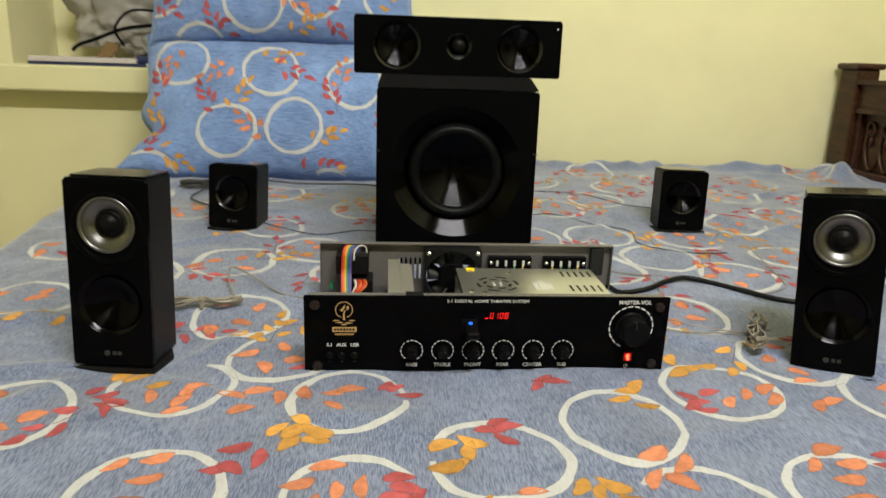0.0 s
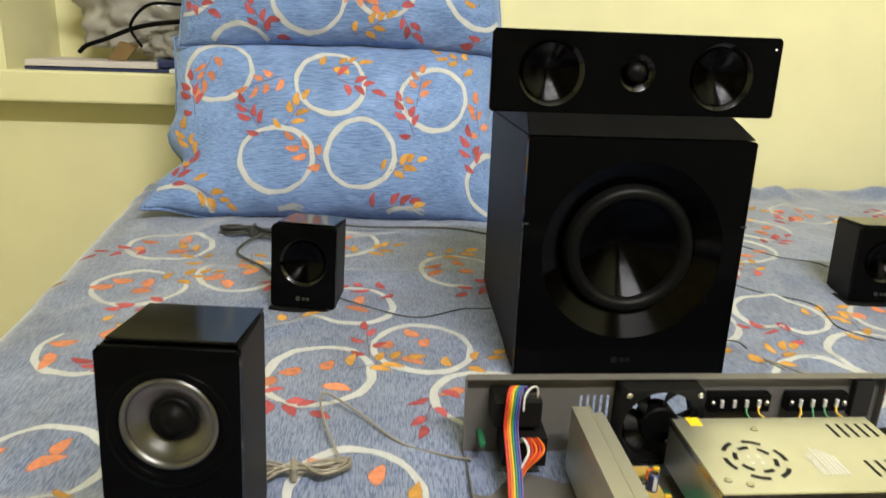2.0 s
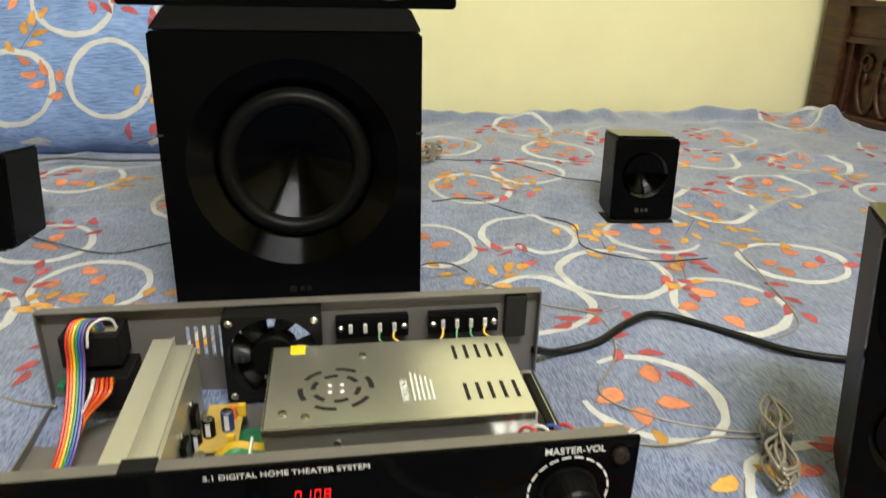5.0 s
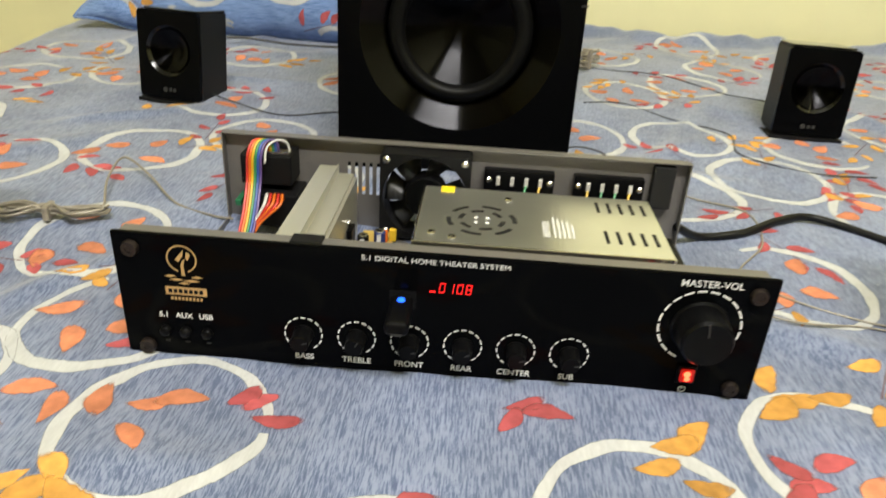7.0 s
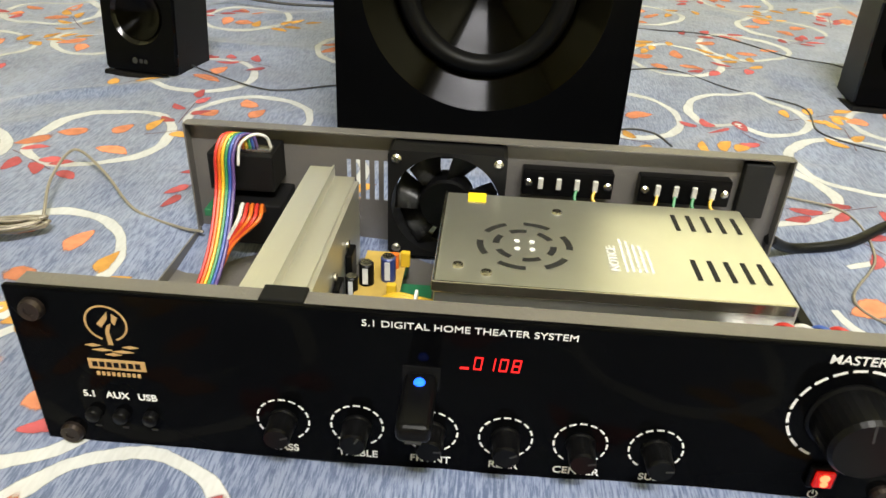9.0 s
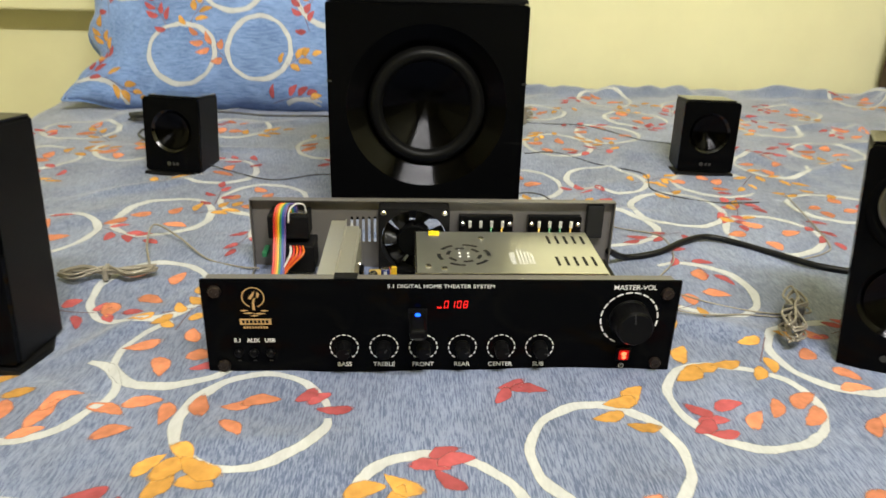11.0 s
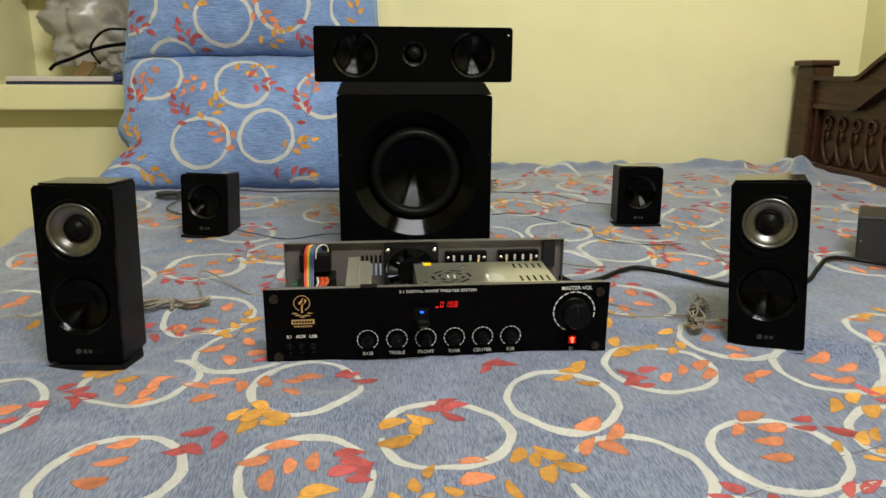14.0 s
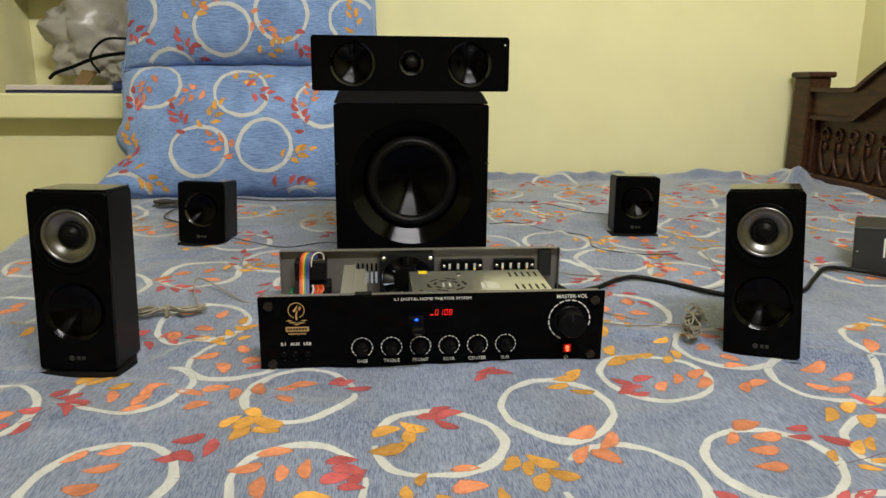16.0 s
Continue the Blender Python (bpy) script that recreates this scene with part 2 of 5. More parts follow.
RIBBON = {n: material(n + "_ribbon_wire", c, 0.45, var=0.08) for n, c in (
    ("brown", (0.16, 0.06, 0.03)), ("red", (0.52, 0.028, 0.02)), ("orange", (0.66, 0.14, 0.015)), ("yellow", (0.66, 0.42, 0.025)),
    ("green", (0.035, 0.22, 0.08)), ("blue", (0.03, 0.08, 0.34)), ("violet", (0.11, 0.065, 0.22)), ("white", (0.62, 0.62, 0.60)))}

# ---------------------------------------------------------------- mesh helpers


def part(name, bm, mat, parent=None, label="", smooth=False):
    me = bpy.data.meshes.new(name)
    bm.normal_update()
    bm.to_mesh(me)
    bm.free()
    if smooth:
        for p in me.polygons:
            p.use_smooth = True
    me.materials.append(mat)
    ob = new(name, me)
    if parent:
        ob.parent = parent
    if label:
        ob["label"] = label
    return ob


def thing(name, m, label, category, group="", kind=""):
    ob = new(name)
    ob.empty_display_size = 0.05
    ob.matrix_world = m
    return tagged(ob, label, category, group, kind)


def block(x0, x1, y0, y1, z0, z1, bev=0.0, bm=None, seg=2):
    b = bmesh.new()
    bmesh.ops.create_cube(b, size=1)
    for v in b.verts:
        v.co = Vector(((x0 + x1) / 2 + v.co.x * (x1 - x0), (y0 + y1) / 2 + v.co.y * (y1 - y0), (z0 + z1) / 2 + v.co.z * (z1 - z0)))
    if bev:
        bmesh.ops.bevel(b, geom=b.edges[:], offset=bev, segments=seg, affect="EDGES", profile=0.5)
    return merge(bm, b) if bm else b


def merge(bm, b):
    me = bpy.data.meshes.new("tmp")
    b.to_mesh(me)
    b.free()
    bm.from_mesh(me)
    bpy.data.meshes.remove(me)
    return bm


def lathe(profile, cx=0, cy=0, cz=0, seg=48, bm=None, axis="y"):
    """Turned form round an axis through (cx, cy, cz). profile: (radius, way along the axis)."""
    bm = bm or bmesh.new()
    rings = []
    for r, d in profile:
        row = []
        for i in range(seg if r > 1e-6 else 1):
            a = 2 * math.pi * i / seg
            if axis == "y":
                row.append(bm.verts.new((cx + r * math.sin(a), cy + d, cz + r * math.cos(a))))
            elif axis == "z":
                row.append(bm.verts.new((cx + r * math.cos(a), cy + r * math.sin(a), cz + d)))
            else:
                row.append(bm.verts.new((cx + d, cy + r * math.cos(a), cz + r * math.sin(a))))
        rings.append(row)
    for a, b in zip(rings, rings[1:]):
        n = max(len(a), len(b))
        for i in range(n):
            j = (i + 1) % n
            if len(a) == 1:
                bm.faces.new((a[0], b[j], b[i]))
            elif len(b) == 1:
                bm.faces.new((a[i], a[j], b[0]))
            else:
                bm.faces.new((a[i], a[j], b[j], b[i]))
    bmesh.ops.recalc_face_normals(bm, faces=bm.faces[:])
    return bm


def smooth_path(points, n=8):
    pts = [Vector(p) for p in points]
    pts = [pts[0] * 2 - pts[1]] + pts + [pts[-1] * 2 - pts[-2]]
    out = []
    for i in range(1, len(pts) - 2):
        p0, p1, p2, p3 = pts[i - 1:i + 3]
        for k in range(n):
            t = k / n
            out.append(0.5 * (2 * p1 + (p2 - p0) * t + (2 * p0 - 5 * p1 + 4 * p2 - p3) * t * t + (3 * p1 - p0 - 3 * p2 + p3) * t ** 3))
    out.append(pts[-2])
    return out


def tube(points, r, seg=8, n=8, bm=None):
    bm = bm or bmesh.new()
    path = smooth_path(points, n)
    prev, side = None, None
    for i, p in enumerate(path):
        d = (path[min(i + 1, len(path) - 1)] - path[max(i - 1, 0)]).normalized()
        if side is None:
            side = d.orthogonal().normalized()
        side = (side - d * side.dot(d)).normalized()
        up = d.cross(side)
        row = [bm.verts.new(p + r * (math.cos(2 * math.pi * k / seg) * side + math.sin(2 * math.pi * k / seg) * up)) for k in range(seg)]
        if prev:
            for k in range(seg):
                bm.faces.new((prev[k], prev[(k + 1) % seg], row[(k + 1) % seg], row[k]))
        else:
            bm.faces.new(row[::-1])
        prev = row
    bm.faces.new(prev)
    return bm


def prism(outline, y0, y1, bm=None):
    """A plate: the outline in x and z, from y0 to y1."""
    bm = bm or bmesh.new()
    a = [bm.verts.new((x, y0, z)) for x, z in outline]
    b = [bm.verts.new((x, y1, z)) for x, z in outline]
    n = len(outline)
    bm.faces.new(a)
    bm.faces.new(b[::-1])
    for i in range(n):
        bm.faces.new((a[i], b[i], b[(i + 1) % n], a[(i + 1) % n]))
    bmesh.ops.recalc_face_normals(bm, faces=bm.faces[:])
    return bm


def lettering(text, size, x, y, z, mat, parent, name="lettering", align="CENTER", bold=0.0, wide=1.0):
    """Flat printed words on a face that looks towards -y."""
    cu = bpy.data.curves.new("tmp_text", "FONT")
    cu.body, cu.size, cu.align_x, cu.align_y, cu.extrude, cu.offset = text, size, align, "CENTER", 0.0001, bold
    tmp = new("tmp_text", cu)
    me = bpy.data.meshes.new_from_object(tmp.evaluated_get(bpy.context.evaluated_depsgraph_get()))
    bpy.data.objects.remove(tmp)
    bpy.data.curves.remove(cu)
    me.transform(pose(x, y, z, 90, 0, 0) @ Matrix.Diagonal((wide, 1, 1, 1)))
    me.materials.clear()
    me.materials.append(mat)
    me.name = name
    ob = new(name, me)
    ob.parent = parent
    return ob


# ---------------------------------------------------------------- printed pattern


STACK = [0]


def leaf_faces(bm, put, cx, cy, ang, length, width):
    ca, sa = math.cos(ang), math.sin(ang)
    n = 12
    STACK[0] = (STACK[0] + 1) % 7
    layer = 1.5 + STACK[0] * 0.6
    rows = []
    for i in range(n + 1):
        t = i / n
        w = width * 0.55 * math.sin(math.pi * t ** 0.8) ** 0.95 * (1 + 0.14 * noise.noise((cx * 90 + i * 0.5, cy * 90, ang)))
        bend = 0.10 * length * math.sin(math.pi * t)
        x = t * length
        row = [put(cx + x * ca - (bend + k * w) * sa, cy + x * sa + (bend + k * w) * ca, layer) for k in (-1, -0.62, 0.62, 1)]
        if None in row:
            return
        rows.append(row)
    rows = [[inked(bm, p, 0.0 if k in (0, 3) else min(1.0, 1.5 * math.sin(math.pi * i / n))) for k, p in enumerate(row)] for i, row in enumerate(rows)]
    for p, q in zip(rows, rows[1:]):
        for k in range(3):
            bm.faces.new((p[k], q[k], q[k + 1], p[k + 1]))


def sprig(bms, put, x, y, ang, ink, rnd, size=1.0, leaves=5):
    """A spray of pointed leaves along a short stem."""
    stem = [(x + size * 0.066 * (t - 0.5) * math.cos(ang), y + size * 0.066 * (t - 0.5) * math.sin(ang)) for t in (0, 0.25, 0.5, 0.75, 1)]
    for i in range(leaves):
        k = i / max(leaves - 1, 1)
        sx, sy = stem[round(k * 4)]
        side = (1, -1)[i % 2]
        a = ang + side * (0.95 - 0.50 * k) + rnd.uniform(-0.25, 0.25) if i < leaves - 1 else ang
        off = 0.006 * size
        leaf_faces(bms[ink], put, sx + off * math.cos(a), sy + off * math.sin(a), a, size * rnd.uniform(0.024, 0.035), size * rnd.uniform(0.0105, 0.0145))
    ribbon_faces(bms["stem"], put, stem, 0.0012)


def ribbon_faces(bm, put, pts, width):
    prev = None
    across = (-1, -0.68, 0.68, 1) if callable(width) else (-1, 1)
    for i, (x, y) in enumerate(pts):
        a, b = pts[max(i - 1, 0)], pts[min(i + 1, len(pts) - 1)]
        dx, dy = b[0] - a[0], b[1] - a[1]
        n = math.hypot(dx, dy) or 1
        w = width if not callable(width) else width(i / (len(pts) - 1))
        row = [put(x + k * dy / n * w / 2, y - k * dx / n * w / 2) for k in across]
        row = None if None in row else [inked(bm, p, 0.1 if len(row) == 4 and k in (0, 3) else 1.0) for k, p in enumerate(row)]
        if prev and row:
            for k in range(len(row) - 1):
                bm.faces.new((prev[k], prev[k + 1], row[k + 1], row[k]))
        prev = row


def ring_print(bms, put, cx, cy, r, rnd, squash=1.0, gap=0.0, turn=0.0):
    """A brushed white hoop, a little uneven, at times left open."""
    n = 96
    p1, p2, p3 = (rnd.uniform(0, 6.28) for _ in range(3))
    pts = []
    for i in range(n + 1):
        a = turn + gap / 2 + (2 * math.pi - gap) * i / n
        rr = r * (1 + 0.035 * math.sin(2 * a + p1) + 0.02 * math.sin(3 * a + p2) + 0.008 * math.sin(11 * a + p3))
        pts.append((cx + rr * math.cos(a), cy + rr * squash * math.sin(a)))
    ribbon_faces(bms["white"], put, pts, lambda t: 0.0106 * (1 + 0.18 * math.sin(12.566 * t + p2) + 0.10 * math.sin(43.98 * t + p3)) * (0.55 + 0.45 * min(1, t * 12, (1 - t) * 12) if gap else 1))


def print_parts(bms, parent, what):
    for ink, bm in bms.items():
        ob = part({"white": "hoop_print", "stem": "stem_print"}.get(ink, "leaf_print"), bm, INK[ink], parent,
                  {"white": "white brushed hoops printed on " + what, "stem": "thin brown stems printed on " + what}.get(ink, ink + " leaves printed on " + what), smooth=True)
        ob["kind"] = "stuff"


def inks():
    bms = {k: bmesh.new() for k in INK}
    for b in bms.values():
        b.verts.layers.float.new("cover")
    return bms


def inked(bm, co, cover):
    v = bm.verts.new(co)
    v[bm.verts.layers.float["cover"]] = cover
    return v


# ---------------------------------------------------------------- the room
X0, X1, Y0, YW, ZF, ZC = -1.95, 1.552, -2.3, 2.08, -0.55, 2.3


def structure(name, bm, mat, label, category):
    return tagged(part(name, bm, mat), label, category, kind="structure")


structure("floor", block(X0, X1, Y0, YW + 0.3, ZF - 0.1, ZF), FLOOR, "plain floor hidden below the bed", "floor")
structure("ceiling", block(X0, X1, Y0, YW + 0.3, ZC, ZC + 0.1), CEIL, "plain painted ceiling", "ceiling")
structure("wall_north", block(0.098, X1, YW, YW + 0.3, ZF, ZC), WALL, "pale yellow painted plaster wall behind the bed", "wall")
structure("wall_east", block(X1, X1 + 0.12, Y0, YW + 0.3, ZF, ZC), WALL, "yellow painted plaster wall behind the headboard", "wall")
structure("wall_west", block(X0 - 0.12, X0, Y0, YW + 0.3, ZF, ZC), WALL, "yellow painted plaster side wall", "wall")
structure("wall_south", block(X0, X1, Y0 - 0.12, Y0, ZF, ZC), WALL, "yellow painted plaster wall with a tube light", "wall")
# wall with a built-in niche: recessed lower part, thick ledge, upright jamb, niche back
structure("wall_lower", block(X0, 0.098, 2.13, 2.38, ZF, 0.25), WALL, "yellow plastered wall set back below a ledge", "wall")
structure("wall_jamb", block(-1.92, -1.005, 2.058, 2.38, 0.254, ZC), WALL, "yellow plastered wall beside the niche", "wall")
structure("niche_back", block(-1.004, -0.0205, 2.334, 2.38, 0.318, ZC), WALL, "yellow plastered back of the open niche", "wall")
structure("niche_side", block(-0.02, 0.0978, 2.06, 2.336, 0.3224, ZC), WALL, "yellow plastered side of the open niche", "wall")
# Slab above the view, added to keep lamp light off the niche back.
structure("niche_shade_slab", block(-0.99, -0.03, 2.06, 2.336, 0.70, 0.75), WALL, "unseen yellow slab added to shade the niche", "shelf")
structure("niche_ledge", block(X0, 0.1, 2.056, 2.338, 0.252, 0.322, 0.006), WALL, "thick yellow painted ledge below the niche", "ledge")

tl = thing("tube_light", pose(0.5, -0.55, 2.30), "slim white tube light batten fixed to the ceiling", "lamp")
part("batten", block(-0.62, 0.62, -0.03, 0.03, -0.045, -0.001, 0.004), CEIL, tl)
for sx in (-0.615, 0.615):
    part("end_cap", block(sx - 0.01, sx + 0.01, -0.02, 0.02, -0.075, -0.0455, 0.003), CEIL, tl)

# ---------------------------------------------------------------- bed
BX0, BX1, BY0, BY1 = -0.662, 1.43, 0.16, 2.045


FOLDS = []
_f = random.Random(21)
for _ in range(70):
    fx, fy, fa = _f.uniform(-0.6, 1.35), _f.uniform(0.4, 1.95), _f.gauss(0.5, 0.7)
    FOLDS.append((fx, fy, math.cos(fa), math.sin(fa), _f.uniform(0.010, 0.022), _f.uniform(0.05, 0.13), _f.uniform(0.0018, 0.0062) * (1.5 if fx > 0.3 and fy > 1.0 else 1.0)))
# folds pulled up round the tall speakers and along the front
for fx, fy, fa, fw, fl, fh in ((-0.43, 0.775, 0.25, 0.014, 0.10, 0.008), (-0.40, 0.695, 0.85, 0.013, 0.08, 0.007), (-0.205, 0.735, -0.6, 0.012, 0.07, 0.006), (-0.46, 0.92, 0.1, 0.016, 0.11, 0.008),
                               (-0.20, 0.86, 0.9, 0.013, 0.07, 0.006), (0.74, 0.60, -0.55, 0.017, 0.12, 0.008), (0.66, 0.53, -0.75, 0.016, 0.10, 0.006), (0.80, 0.80, -0.2, 0.016, 0.12, 0.008),
                               (0.02, 0.655, -0.35, 0.02, 0.12, 0.004), (0.30, 0.62, 0.25, 0.02, 0.14, 0.004)):
    FOLDS.append((fx, fy, math.cos(fa), math.sin(fa), fw, fl, fh))


def bed_z(x, y):
    z = 0.07 * (y - 0.72)
    for fx, fy, ca, sa, fw, fl, fh in FOLDS:
        if abs(x - fx) < 0.3 and abs(y - fy) < 0.3:
            across, run = -(x - fx) * sa + (y - fy) * ca, (x - fx) * ca + (y - fy) * sa
            z += fh * math.exp(-(across / fw) ** 2 - (run / fl) ** 2)
    if y > 1.7:
        z -= 0.06 * (y - 1.7) ** 2
    # soft rumples
    z += 0.0045 * noise.noise((x * 6.0, y * 6.0, 1.3)) + 0.0030 * noise.noise((x * 15, y * 12, 4.1))
    z += 0.0011 * noise.noise((x * 34 + 0.8 * y, y * 20, 7.7)) + 0.0016 * noise.ridged_multi_fractal((x * 5 + y * 2, y * 4 - x, 2.0), 0.9, 2.0, 3, 0.9, 2.0) * 0.5
    # hollows pressed by the front speakers
    z -= 0.009 * math.exp(-(((x + 0.31) / 0.09) ** 2 + ((y - 0.84) / 0.09) ** 2))
    # rumpled ridge along the wall
    z += 0.030 * math.exp(-((y - 1.98 - 0.02 * math.sin(x * 9)) / 0.035) ** 2) * (0.55 + 0.6 * noise.noise((x * 8, 0.3, 2.2)) + 0.5 * noise.noise((x * 21, 0.8, 5.2)))
    z += 0.012 * math.exp(-((y - 1.90 - 0.05 * noise.noise((x * 5, 1.0, 8.0))) / 0.022) ** 2) * max(0, 0.3 + noise.noise((x * 9, 2.3, 1.2)))
    # bunched cloth by the headboard
    z += 0.040 * math.exp(-((x - 1.27 - 0.25 * (y - 1.88)) / 0.035) ** 2 - ((y - 1.88) / 0.08) ** 2)
    z += 0.014 * math.exp(-((x - 1.36) / 0.03) ** 2 - ((y - 1.70) / 0.12) ** 2)
    # a slanting fold beside the tall speaker
    d = (x - 0.66) * 0.55 + (y - 0.72) * 0.83
    s = (x - 0.66) * 0.83 - (y - 0.72) * 0.55
    z += 0.022 * math.exp(-(d / 0.018) ** 2 - (s / 0.13) ** 2)
    d = (x - 0.40) * 0.35 + (y - 0.86) * 0.94
    s = (x - 0.40) * 0.94 - (y - 0.86) * 0.35
    z += 0.007 * math.exp(-(d / 0.018) ** 2 - (s / 0.09) ** 2)
    return z


def sheet_point(x, y, lift=0.0):
    """The sheet's surface; past the bed's rims it rolls over and hangs."""
    ex, dx = x, 0.0
    if x < BX0 + 0.03:
        a = min((BX0 + 0.03 - x) / 0.05, math.pi / 2)
        ex = BX0 + 0.03 - 0.05 * math.sin(a) - 0.012 * max(0, (BX0 + 0.03 - x) - 0.0785) * 2
        dx = 0.05 * (1 - math.cos(a)) + max(0, (BX0 + 0.03 - x) - 0.0785)
        ex += 0.012 * noise.noise((y * 7, 3.3, x)) * min(1, dx * 6)
    # the far end of the sheet spreads outwards under the pillow
    ex -= 0.055 * max(0.0, y - 1.3) * max(0.0, min(1.0, (-0.35 - x) / 0.3))
    return Vector((ex - lift * min(1, dx * 25), y, bed_z(max(x, BX0), y) - dx + lift * max(0, 1 - dx * 25)))


bed = thing("bed", pose(0.4, 1.1, ZF), "wide wooden bed with a mattress, made up with a printed sheet", "bed")
inv = bed.matrix_world.inverted()


def bedpart(name, bm, mat, label="", parent=bed, smooth=False):
    bm.transform(inv)
    return part(name, bm, mat, parent, label, smooth)


bedpart("mattress", block(BX0 + 0.02, BX1, BY0 + 0.02, BY1 - 0.02, -0.22, -0.065, 0.03, seg=4), CEIL, "thick mattress under the sheet")
bedpart("frame", block(BX0 + 0.03, BX1, BY0 + 0.03, BY1 - 0.03, -0.36, -0.222, 0.008), TEAK)
for lx in (BX0 + 0.08, BX1 - 0.08):
    for ly in (BY0 + 0.08, BY1 - 0.08):
        bedpart("leg", block(lx - 0.035, lx + 0.035, ly - 0.035, ly + 0.035, ZF, -0.355, 0.005), TEAK)

sheet = thing("bed_sheet", pose(0.4, 1.1, 0.0), "blue heathered cotton bed sheet printed with white hoops and leaves", "bed sheet")
bm = bmesh.new()
NX, NY = 300, 240
SX0, SX1 = BX0 - 0.30, BX1 + 0.01
grid = [[bm.verts.new(sheet_point(SX0 + (SX1 - SX0) * i / NX, BY0 + (BY1 - BY0) * j / NY) - Vector((0.4, 1.1, 0))) for i in range(NX + 1)] for j in range(NY + 1)]
for j in range(NY):
    for i in range(NX):
        bm.faces.new((grid[j][i], grid[j][i + 1], grid[j + 1][i + 1], grid[j + 1][i]))
WEAVE = [[v.co.copy() for v in row] for row in grid]
part("cloth", bm, SHEET, sheet, smooth=True)
bm = bmesh.new()
row = []
for i in range(NX + 1):
    c = sheet_point(SX0 + 0.28 + (SX1 - SX0 - 0.28) * i / NX, BY0) - Vector((0.4, 1.1, 0.0005))
    row.append((bm.verts.new(c), bm.verts.new(c - Vector((0, 0.01, 0.34)))))
for a, b in zip(row, row[1:]):
    bm.faces.new((a[0], b[0], b[1], a[1]))
part("hanging_edge", bm, SHEET, sheet, smooth=True)

rnd = random.Random(5)
# hoops of the sheet, front to back: x, y
NEAR = [(-0.208, 0.553), (-0.236, 0.741), (-0.039, 0.705), (-0.024, 0.535), (0.112, 0.597), (0.251, 0.653), (0.391, 0.723),
        (0.440, 0.536), (0.600, 0.704), (0.287, 0.511), (-0.388, 0.682), (-0.124, 0.814), (-0.198, 0.935), (0.762, 0.797), (0.519, 0.798), (0.60, 0.55)]
MID = [(-0.248, 1.147), (-0.122, 1.211), (-0.050, 1.090), (-0.385, 1.085), (0.374, 1.120), (0.431, 0.940), (0.491, 1.189), (0.593, 1.094),
       (0.739, 1.200), (0.593, 1.300), (0.416, 1.317), (0.272, 1.298), (-0.220, 1.338), (-0.530, 1.395), (0.90, 1.08), (1.05, 1.25), (-0.53, 1.21)]
FAR = [(-0.393, 1.448), (-0.529, 1.575), (-0.050, 1.477), (0.372, 1.508), (0.583, 1.713), (0.738, 1.405), (0.880, 1.476), (1.032, 1.594),
       (0.560, 1.893), (0.745, 1.82), (0.964, 1.785), (1.20, 1.92), (0.37, 1.76), (-0.25, 1.60), (0.13, 1.56), (0.488, 1.592), (0.85, 1.65), (1.2, 1.45), (1.28, 1.68), (1.08, 1.42)]
# single printed leaves on the front of the sheet: x, y, heading
ORANGE_A = [(-0.247, 0.604, 42), (-0.213, 0.615, 25), (-0.213, 0.583, 16), (-0.220, 0.551, -5), (-0.256, 0.729, 102), (-0.216, 0.723, 61), (-0.208,
    0.739, 29), (-0.218, 0.698, 28), (-0.165, 0.722, -17), (-0.138, 0.734, 11), (-0.116, 0.719, 96), (-0.149, 0.693, 26), (-0.085, 0.730, 98),
    (-0.056, 0.731, 11), (-0.036, 0.733, 11), (-0.055, 0.695, -48), (-0.077, 0.571, 21), (-0.050, 0.593, 8), (-0.057, 0.538, 89), (-0.044, 0.559, 88),
    (-0.017, 0.566, 90), (0.415, 0.723, 64)]
ORANGE_B = [(0.444, 0.713, 48), (0.394, 0.707, 56), (0.449, 0.733, 36), (0.255, 0.569, 58), (0.284, 0.588, 50), (0.262, 0.606, 19), (0.275, 0.561,
    -44), (0.133, 0.550, 1), (0.135, 0.523, 7), (0.417, 0.588, 51), (0.447, 0.609, 17), (0.457, 0.591, 7), (0.441, 0.567, 7), (0.434, 0.539, 6),
    (0.597, 0.733, 9), (0.619, 0.708, 18), (0.577, 0.689, -40), (0.595, 0.678, 8), (0.505, 0.747, 3), (0.511, 0.701, 19), (0.493, 0.695, 56)]
RED_A = [(-0.155, 0.596, 9), (-0.143, 0.626, 16), (-0.141, 0.593, -34), (-0.119, 0.606, 85), (-0.301, 0.732, 30), (-0.286, 0.718, -22), (-0.313,
    0.740, 59), (-0.288, 0.705, -4), (0.028, 0.726, 3), (0.014, 0.740, 39), (0.000, 0.745, 51), (0.015, 0.578, 8), (0.021, 0.563, -16), (0.011, 0.550,
    19), (0.032, 0.551, 63), (0.024, 0.536, -5)]
RED_B = [(0.120, 0.669, 22), (0.109, 0.654, -4), (0.124, 0.641, -42), (0.129, 0.660, 9), (0.347, 0.723, -36), (0.355, 0.705, 9), (0.376, 0.726, 21),
    (0.356, 0.691, 3), (0.342, 0.699, 38), (0.500, 0.605, 7), (0.494, 0.588, -4), (0.527, 0.580, -36), (0.532, 0.569, -35), (0.184, 0.757, 24),
    (0.199, 0.746, -4), (0.173, 0.740, 61)]
